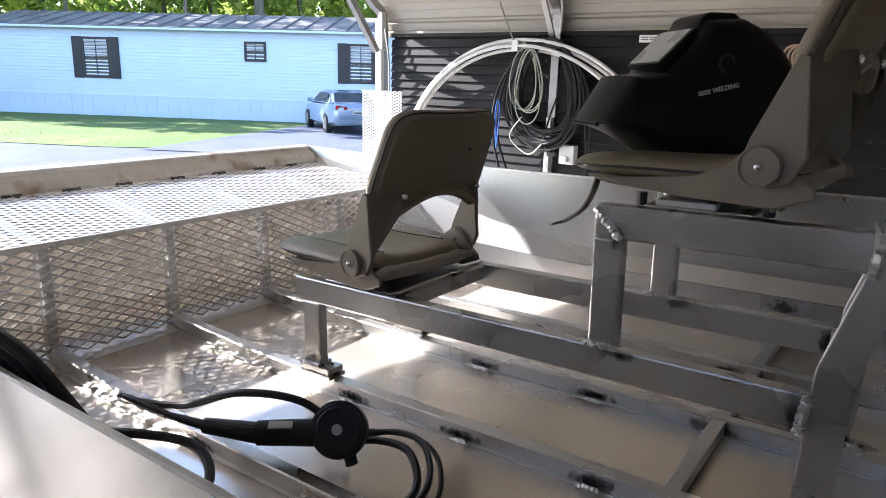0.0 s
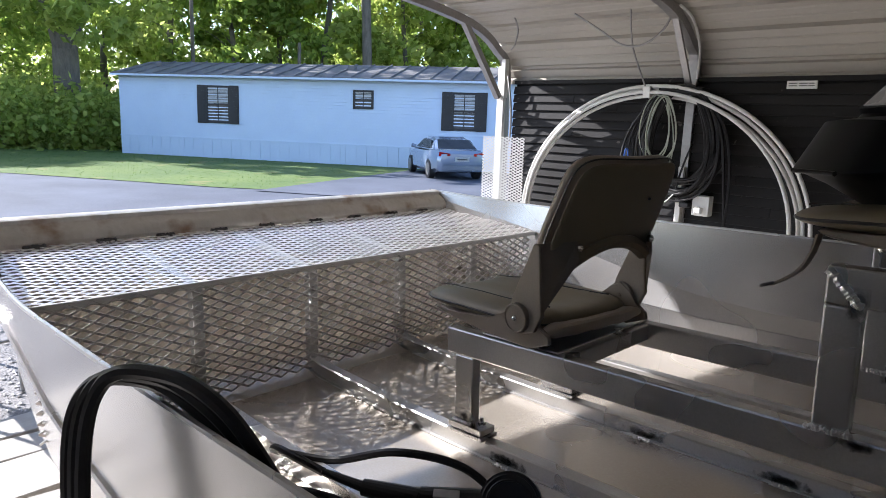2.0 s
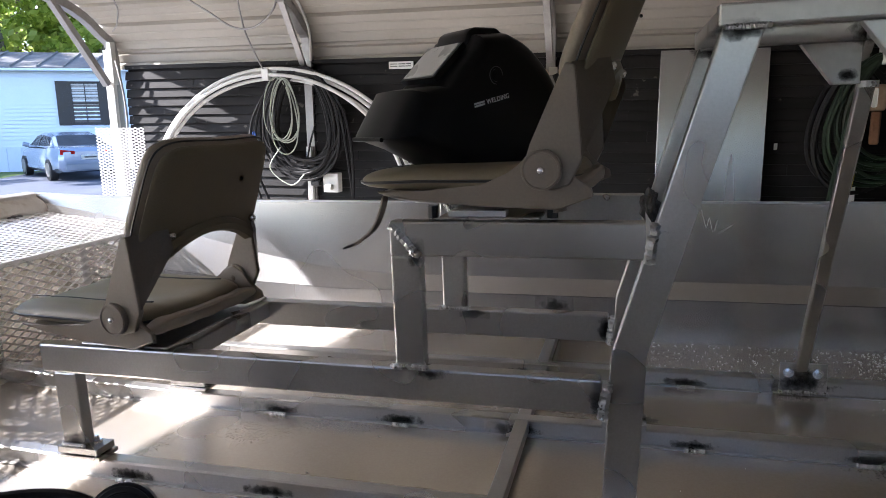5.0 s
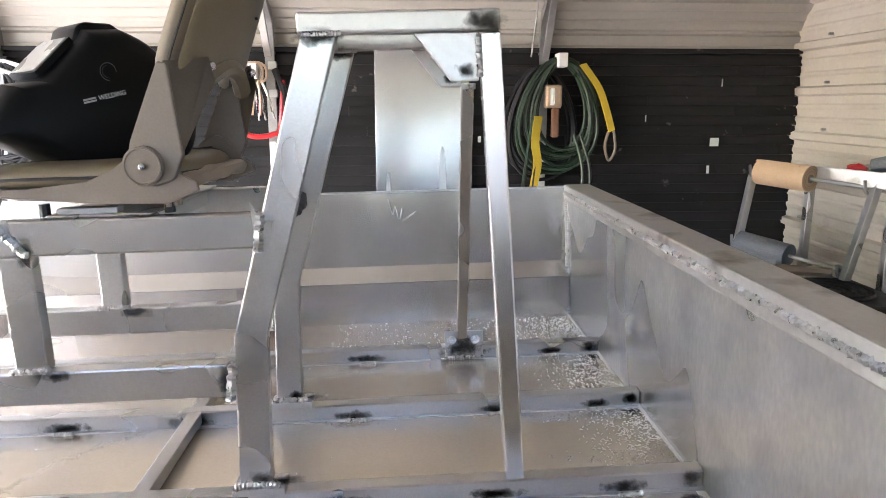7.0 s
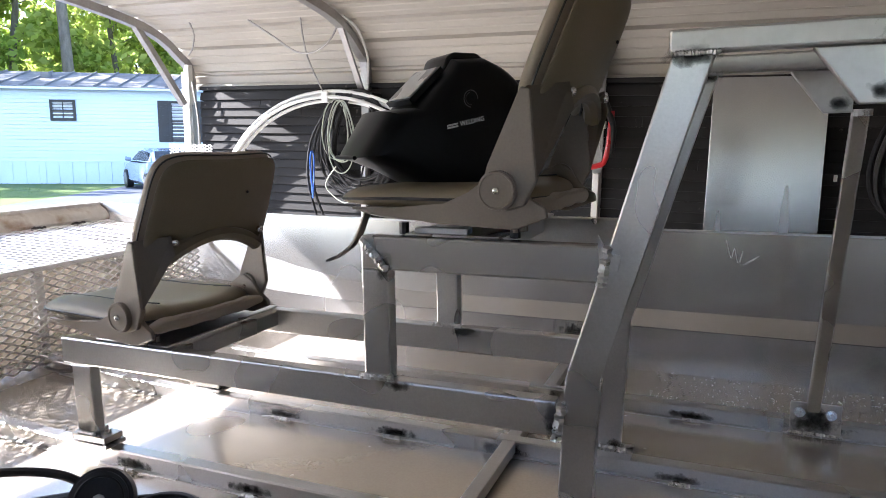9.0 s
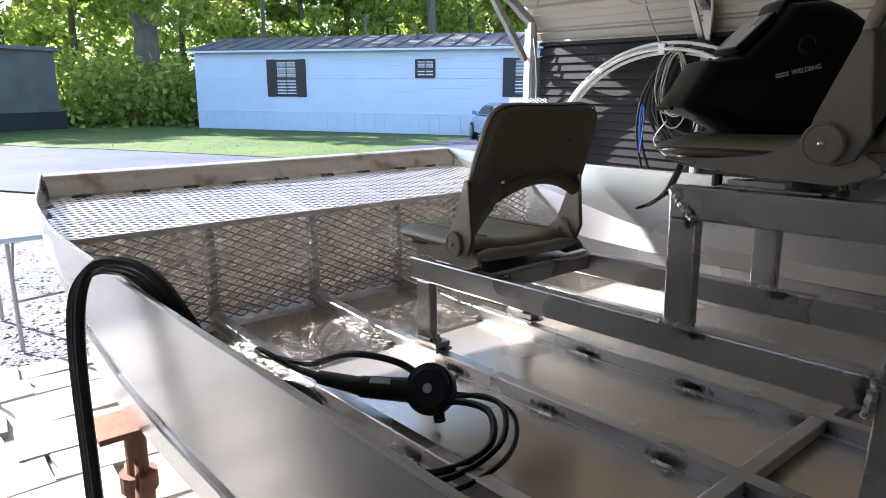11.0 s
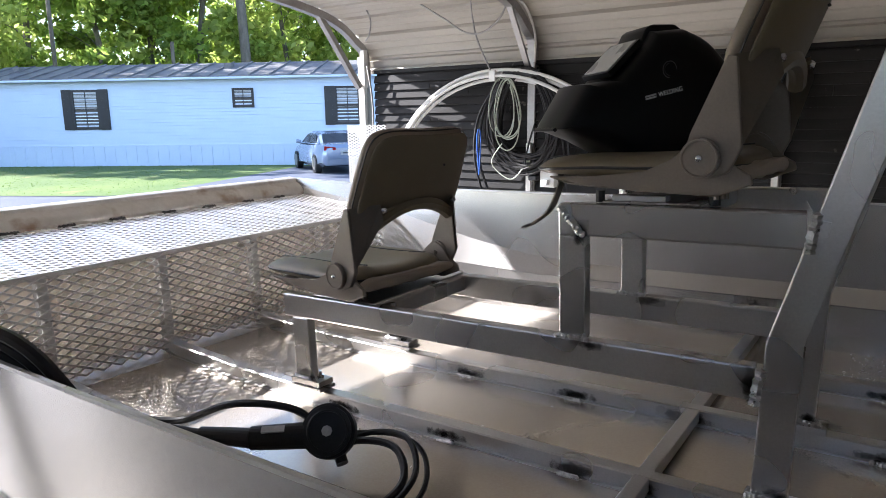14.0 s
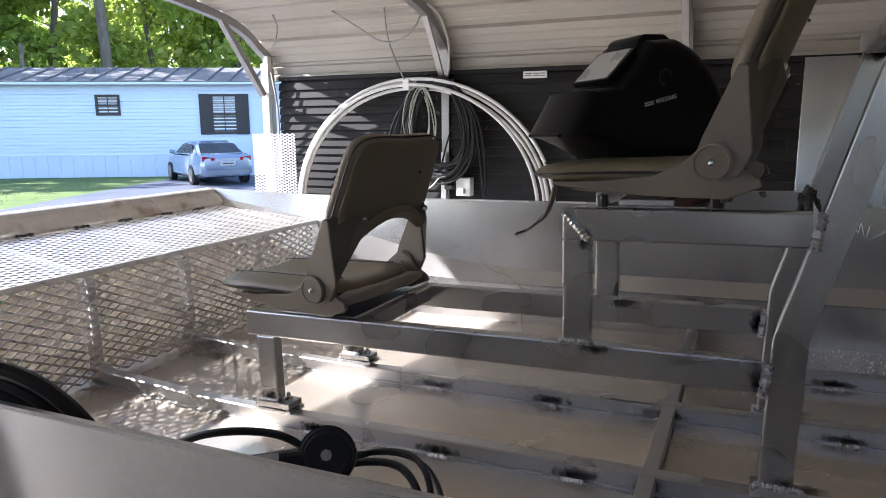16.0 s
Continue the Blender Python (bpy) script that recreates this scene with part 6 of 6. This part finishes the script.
def storage_bin():
    b = thing("storage_bin", (2.32, 3.32, GROUND), "green bin with a black ringed lid behind the transom", "bin")
    GREENBIN = mk("dark_green_plastic", (0.012, 0.06, 0.035), (0.02, 0.085, 0.05), 0.5)
    part("body", bx(2.04, 2.58, 3.05, 3.60, GROUND, 0.70, bev=0.03), GREENBIN, b)
    lid = part("lid", bx(2.01, 2.61, 3.02, 3.63, 0.66, 0.83, bev=0.02), RUBBER, b, "scuffed black lid")
    for rr, zz in ((0.21, 0.84), (0.17, 0.845), (0.12, 0.84), (0.09, 0.835)):
        part("ring", sweep(bmesh.new(), [(2.31 + rr * math.cos(a), 3.33 + rr * math.sin(a), zz) for a in [i * 2 * math.pi / 32 for i in range(32)]], 0.012, 6, True, 1), RUBBER, lid, smooth=True)
    part("cable_lump", sweep(bmesh.new(), [(2.15, 3.62, 0.86), (2.2, 3.66, 0.87), (2.35, 3.67, 0.86), (2.5, 3.6, 0.86)], 0.03, 8), SHELL, b)


storage_bin()

# ---- stands under and beside the boat ----
def trailer():
    t = thing("boat_trailer", (-0.6, 1.64, GROUND), "plain grey steel boat trailer under the hull", "trailer")
    for y in (1.0, 2.28):
        part("bunk", beam(bmesh.new(), BOAT @ Vector((-2.2, y, 0.825)), BOAT @ Vector((0.75, y, 0.825)), 0.08, 0.07, (0, 0, 1)), GALV, t)
        for x in (-1.8, 0.4):
            part("bunk_post", beam(bmesh.new(), (x, y, 0.42), (x, y, 0.79), 0.05, 0.05, (1, 0, 0)), GALV, t)
        part("side_rail", beam(bmesh.new(), (-2.6, y, 0.40), (0.7, y, 0.40), 0.06, 0.10, (0, 1, 0)), GALV, t)
    for x in (-1.8, 0.4):
        part("cross_member", beam(bmesh.new(), (x, 0.75, 0.40), (x, 2.55, 0.40), 0.06, 0.06, (1, 0, 0)), GALV, t)
    for y in (0.72, 2.56):
        w = part("wheel", rod(bmesh.new(), (-0.3, y - 0.09, GROUND + 0.30), (-0.3, y + 0.09, GROUND + 0.30), 0.30, 28), RUBBER, t)
        part("rim", rod(bmesh.new(), (-0.3, y - 0.095, GROUND + 0.30), (-0.3, y + 0.095, GROUND + 0.30), 0.17, 20), GALV, w)


trailer()


def jack_stand():
    x, y = -2.06, 0.535
    j = thing("jack_stand", (x, y, GROUND), "rusty brown jack post under the hull edge", "jack")
    part("foot", bx(x - 0.12, x + 0.12, y - 0.12, y + 0.12, GROUND, GROUND + 0.03), RUST, j)
    part("tube", rod(bmesh.new(), (x, y, GROUND + 0.03), (x, y, 0.52), 0.045, 16), RUST, j)
    part("collar", rod(bmesh.new(), (x, y, 0.50), (x, y, 0.56), 0.058, 16), RUST, j)
    part("screw", rod(bmesh.new(), (x, y, 0.56), (x, y, 0.72), 0.034, 14), RUST, j)
    part("head_plate", bx(x - 0.10, x + 0.08, y - 0.12, y + 0.05, 0.72, 0.74), RUST, j)
    part("handle", beam(bmesh.new(), (x, y, 0.62), (x + 0.16, y - 0.05, 0.55), 0.02, 0.014, (0, 0, 1)), RUST, j)


jack_stand()


def yard_table():
    t = thing("folding_table", (-5.0, 0.85, GROUND), "folding table with pale blue top beyond the bow", "table")
    TOP = mk("pale_blue_top", (0.42, 0.52, 0.62), (0.52, 0.62, 0.72), 0.4)
    part("top", bx(-5.75, -4.75, 0.55, 1.15, 0.83, 0.865, bev=0.01), TOP, t)
    for x, y in ((-4.85, 0.62), (-4.95, 1.08), (-5.65, 0.62), (-5.65, 1.08)):
        part("leg", rod(bmesh.new(), (x, y, GROUND), (x - 0.05, y, 0.83), 0.014, 10), GALV, t)
    part("brace", rod(bmesh.new(), (-4.88, 0.62, 0.55), (-5.2, 0.7, 0.82), 0.009, 8), GALV, t)
    part("stretcher", rod(bmesh.new(), (-4.88, 0.62, 0.42), (-4.97, 1.08, 0.42), 0.009, 8), GALV, t)


yard_table()


# ---- parked car ----
def parked_car():
    a = radians(47.9)
    rear = Vector((-0.39 - 19.8 * math.cos(a), 19.8 * math.sin(a), GROUND + 0.03))
    h = radians(31)
    fwd = Vector((-math.cos(h), math.sin(h), 0))
    side = Vector((-fwd.y, fwd.x, 0))
    k = 0.84
    def P(l, w, z):
        return rear + fwd * (l * k) + side * (w * k) + Vector((0, 0, z * k))
    c = thing("parked_car", rear, "silver four-door sedan parked beside the white home", "car")
    secs = [(0.0, 0.74, 0.50, 0.90), (0.12, 0.86, 0.30, 1.02), (0.7, 0.92, 0.22, 1.06), (1.5, 0.93, 0.20, 1.0), (3.4, 0.93, 0.20, 0.98), (4.2, 0.90, 0.22, 0.86), (4.75, 0.80, 0.28, 0.74), (4.88, 0.66, 0.40, 0.66)]
    bm = bmesh.new()
    rings = []
    for l, w, zb, zt in secs:
        zm = (zb + zt) / 2 + 0.05
        rings.append([bm.verts.new(P(l, u * w, z)) for u, z in ((-0.86, zb), (-1.0, zb + 0.12), (-1.0, zm), (-0.93, zt - 0.04), (-0.80, zt), (0.80, zt), (0.93, zt - 0.04), (1.0, zm), (1.0, zb + 0.12), (0.86, zb))])
    for A, B in zip(rings, rings[1:]):
        for j in range(10):
            bm.faces.new((A[j], A[(j + 1) % 10], B[(j + 1) % 10], B[j]))
    bm.faces.new(rings[0])
    bm.faces.new(rings[-1][::-1])
    part("body", bm, CARPAINT, c, smooth=True)
    cab = [(0.55, 0.80, 1.03, 1.04), (1.25, 0.68, 1.0, 1.36), (1.8, 0.66, 1.0, 1.45), (2.6, 0.66, 1.0, 1.43), (3.5, 0.78, 0.96, 0.98)]
    bm = bmesh.new()
    rings = [[bm.verts.new(P(l, u, z)) for u, z in ((-0.86, zb), (-w, zt - 0.06), (-w + 0.1, zt), (w - 0.1, zt), (w, zt - 0.06), (0.86, zb))] for l, w, zb, zt in cab]
    for A, B in zip(rings, rings[1:]):
        for j in range(5):
            bm.faces.new((A[j], A[j + 1], B[j + 1], B[j]))
    part("cabin", bm, CARPAINT, c)
    def quad(pts, lift=0.012):
        bm = bmesh.new()
        vs = [bm.verts.new(P(*p)) for p in pts]
        bm.faces.new(vs)
        bmesh.ops.solidify(bm, geom=list(bm.faces), thickness=lift)
        return bm
    part("rear_window", quad([(0.60, -0.70, 1.075), (0.60, 0.70, 1.075), (1.20, 0.56, 1.365), (1.20, -0.56, 1.365)], -0.01), PANE, c, "dark rear window")
    for sg in (-1, 1):
        part("side_window", quad([(0.95, sg * 0.84, 1.05), (1.45, sg * 0.73, 1.34), (2.05, sg * 0.71, 1.37), (2.05, sg * 0.86, 1.05)], 0.01), PANE, c)
        part("side_window", quad([(2.12, sg * 0.86, 1.05), (2.12, sg * 0.715, 1.37), (2.65, sg * 0.72, 1.34), (3.2, sg * 0.85, 1.03)], 0.01), PANE, c)
        part("tail_light", quad([(-0.02, sg * 0.42, 0.84), (-0.02, sg * 0.42, 0.92), (0.05, sg * 0.80, 0.97), (0.05, sg * 0.82, 0.82)], 0.03), TAIL, c, "red tail light")
        part("mirror", rod(bmesh.new(), P(3.0, sg * 0.93, 1.04), P(3.0, sg * 1.10, 1.08), 0.06, 10), CARPAINT, c)
        for l in (0.98, 3.85):
            w = part("wheel", rod(bmesh.new(), P(l, sg * 0.74, 0.33), P(l, sg * 0.955, 0.33), 0.33 * k, 24), RUBBER, c)
            part("rim", rod(bmesh.new(), P(l, sg * 0.93, 0.33), P(l, sg * 0.97, 0.33), 0.22 * k, 16), GALV, w)
    part("bumper", quad([(-0.05, -0.72, 0.36), (-0.05, 0.72, 0.36), (-0.05, 0.72, 0.52), (-0.05, -0.72, 0.52)], 0.05), CARPAINT, c)
    part("number_plate", quad([(-0.04, -0.26, 0.66), (-0.04, 0.26, 0.66), (-0.03, 0.26, 0.80), (-0.03, -0.26, 0.80)], 0.02), WHITE, c)
    part("plate_bar", quad([(-0.065, -0.18, 0.71), (-0.065, 0.18, 0.71), (-0.065, 0.18, 0.75), (-0.065, -0.18, 0.75)], 0.008), SHINGLE, c)


parked_car()


# ---- shed, poles and trees ----
def az(deg, dist, z=GROUND):
    a = radians(deg)
    return Vector((-0.39 - dist * math.cos(a), -0.01 + dist * math.sin(a), z))


def old_shed():
    OLD = mk("weathered_green_siding", (0.07, 0.08, 0.07), (0.15, 0.16, 0.145), 0.8, 0, 1.2, 25, 0.3)
    p, q = az(11.75, 31), az(-6, 26)
    u = (q - p).normalized()
    n = Vector((u.y, -u.x, 0))
    if n.dot(Vector((1, 0, 0))) < 0:
        n = -n
    s = thing("old_trailer", p, "weathered dark green-grey trailer at the wood's edge", "trailer")
    L = (q - p).length
    def slab(name, s0, s1, d0, d1, z0, z1, m, lab=""):
        bm = bmesh.new()
        vs = [bm.verts.new(p + u * a + n * b + Vector((0, 0, c))) for a in (s0, s1) for b in (d0, d1) for c in (z0, z1)]
        for f in ((0, 1, 3, 2), (4, 6, 7, 5), (0, 4, 5, 1), (2, 3, 7, 6), (0, 2, 6, 4), (1, 5, 7, 3)):
            bm.faces.new([vs[i] for i in f])
        part(name, bm, m, s, lab)
    slab("wall", 0, L, -3.5, 0, 0.75, 3.0, OLD)
    slab("lower_band", -0.02, L, -0.02, 0.03, 0.7, 1.1, OLD)
    slab("roof", -0.15, L, -3.7, 0.2, 3.0, 3.14, SHINGLE)
    slab("dark_skirt", -0.3, L, -3.4, -0.05, 0, 0.72, SHUTTER)


old_shed()


def tree_parts(t, base, h, r, crown, n, size, seed, m, fork=None):
    rng = random.Random(seed)
    bm = bmesh.new()
    tips = []
    top = base + Vector((rng.uniform(-.4, .4), rng.uniform(-.4, .4), h * 0.8))
    def limb(a, b, r0, r1, bend):
        pts = smooth_line([a, a.lerp(b, 0.35) + Vector((rng.uniform(-bend, bend), rng.uniform(-bend, bend), 0)), a.lerp(b, 0.7) + Vector((rng.uniform(-bend, bend), rng.uniform(-bend, bend), 0)), b], 4)
        rings = []
        for i, p in enumerate(pts):
            rr = r0 + (r1 - r0) * (i / (len(pts) - 1)) + (r0 * 0.35 * max(0, 1 - i / 2.0) if r0 > 0.2 else 0)
            rings.append([bm.verts.new(p + Vector((math.cos(k * 0.785), math.sin(k * 0.785), 0)) * rr * (1 + 0.12 * noise.noise((k, i, seed)))) for k in range(8)])
        for A, B in zip(rings, rings[1:]):
            for k in range(8):
                bm.faces.new((A[k], A[(k + 1) % 8], B[(k + 1) % 8], B[k]))
        return pts
    if fork:
        mid = base + Vector((0, 0, fork))
        limb(base, mid, r, r * 0.85, 0.1)
        for dx in (-0.30, 0.28, 0.02):
            sd = Vector((-0.3, -0.95, 0)) if dx < 0 else Vector((0.3, 0.95, 0))
            tip = mid + sd * abs(dx) * h * 0.55 + Vector((0, 0, h * 0.55))
            limb(mid - Vector((0, 0, 0.3)), tip, r * 0.55, r * 0.16, 0.4)
            tips.append(tip)
    else:
        limb(base, top, r, r * 0.25, 0.35)
    for k in range(9):
        z = rng.uniform(0.35, 0.8) * h
        a = rng.uniform(0, 6.28)
        st = base.lerp(top, z / (h * 0.8))
        limb(st, st + Vector((math.cos(a), math.sin(a), 0.6)) * rng.uniform(0.12, 0.24) * h, r * 0.22, r * 0.05, 0.25)
    part("trunk", bm, BARK, t, smooth=True)
    rs = np.random.RandomState(seed)
    blobs = []
    for k in range(crown[2]):
        a = rs.uniform(0, 6.28)
        rad = crown[0] * math.sqrt(rs.uniform(0, 1))
        z = rs.uniform(crown[1], h)
        shrink = 1 - 0.55 * abs((z - crown[1]) / (h - crown[1]) - 0.4)
        blobs.append((base.x + math.cos(a) * rad * shrink, base.y + math.sin(a) * rad * shrink, base.z + z, rs.uniform(0.6, 1.5)))
    blobs = np.array(blobs)
    idx = rs.randint(0, len(blobs), n)
    d = rs.normal(size=(n, 3))
    d /= np.linalg.norm(d, axis=1)[:, None]
    c = blobs[idx, :3] + d * (blobs[idx, 3] * rs.uniform(0.35, 1.0, n) ** 0.5)[:, None] * np.array([1.15, 1.15, 0.75])
    u = rs.normal(size=(n, 3))
    u /= np.linalg.norm(u, axis=1)[:, None]
    v = np.cross(u, rs.normal(size=(n, 3)))
    v /= np.linalg.norm(v, axis=1)[:, None]
    s = rs.uniform(0.6, 1.3, n)[:, None] * size
    V = np.stack([c - u * s, c + v * s * 0.55, c + u * s, c - v * s * 0.55], 1).reshape(-1, 3)
    F = np.arange(4 * n).reshape(-1, 4)
    from_data("crown", [tuple(p) for p in V.tolist()], F.tolist(), m, t)


def grow(base, h, r, crown, n, size, seed, m, label, group="wood trees", fork=None):
    t = thing("tree", base, label, "tree", group)
    tree_parts(t, base, h, r, crown, n, size, seed, m, fork)
    return t


GREEN = "tall leafy green tree in the wood behind the home"
oak = grow(az(18.0, 35), 15, 0.62, (5.0, 5.0, 42), 6000, 0.24, 51, LEAF_LIGHT, "broad forked oak with sunlit leaves beside the white home", "", 4.2)
protos = [grow(az(33, 44), 15, 0.24, (4.2, 2.2, 55), 6500, 0.24, 61, LEAF, GREEN), grow(az(25, 46), 16, 0.28, (4.4, 2.4, 60), 6500, 0.24, 62, LEAF_LIGHT, GREEN), grow(az(43, 42), 14, 0.22, (4.0, 2.0, 50), 6500, 0.24, 63, LEAF_LIGHT, GREEN)]
rng = random.Random(77)
for k, (d, r) in enumerate(((29, 43), (37.5, 43), (40, 50), (47, 46), (50.5, 42), (54, 47), (58, 43), (21.5, 52), (30, 56), (35, 60), (45, 57), (51, 58), (13.5, 46), (9, 42), (4, 45), (15.5, 58), (10, 57), (5, 58), (0, 44), (-5, 48), (-10, 42), (24, 60), (18, 62), (40, 64), (62, 50))):
    src = protos[k % 3]
    b = az(d + rng.uniform(-0.8, 0.8), r)
    copy_thing(src, Matrix.Translation(b) @ Matrix.Rotation(rng.uniform(0, 6.28), 4, "Z") @ Matrix.Diagonal((1, 1, 1, 1)))

# pale bare trunk standing clear of the leaves, and two utility poles
bm = rod(bmesh.new(), az(40.2, 39), az(39.6, 39, 13), 0.30, 12, 0.2)
snag = solo("bare_trunk", bm, BARK, "pale grey bare tree trunk behind the home", "tree", smooth=True)
for d, r, h in ((26.6, 40, 14), (34.6, 38, 5.6)):
    solo("utility_pole", rod(bmesh.new(), az(d, r), az(d, r, h), 0.11, 10, 0.09), BARK, "weathered wooden utility pole behind the home", "pole", "utility poles", smooth=True)


def shrubs():
    rs = np.random.RandomState(5)
    spots = [(11.8 + k * 0.72 + rs.uniform(-.2, .2), 34.0 + rs.uniform(-1.0, 2.5), rs.uniform(1.4, 3.0)) for k in range(14)] + [(k * 2.4, 40 + rs.uniform(-2, 4), rs.uniform(2.2, 4.0)) for k in range(-3, 26)]
    for k, (d, r, h) in enumerate(spots):
        b = az(d, r)
        t = thing("bush", b, "loose green bush at the wood's edge", "bush", "wood-edge bushes")
        n = 1400
        c = np.array([b.x, b.y, b.z + h * 0.45]) + rs.normal(size=(n, 3)) * np.array([0.9, 0.9, h * 0.26])
        c[:, 2] = np.maximum(c[:, 2], GROUND + 0.05)
        u = rs.normal(size=(n, 3))
        u /= np.linalg.norm(u, axis=1)[:, None]
        v = np.cross(u, rs.normal(size=(n, 3)))
        v /= np.linalg.norm(v, axis=1)[:, None]
        s = rs.uniform(0.5, 1.2, n)[:, None] * 0.17
        V = np.stack([c - u * s, c + v * s * 0.6, c + u * s, c - v * s * 0.6], 1).reshape(-1, 3)
        from_data("leaves", [tuple(p) for p in V.tolist()], np.arange(4 * n).reshape(-1, 4).tolist(), LEAF_LIGHT, t)
        bm = bmesh.new()
        for j in range(5):
            rod(bm, b, b + Vector((rs.uniform(-.6, .6), rs.uniform(-.6, .6), h * 0.7)), 0.03, 6, 0.01)
        part("stem", bm, BARK, t)


shrubs()
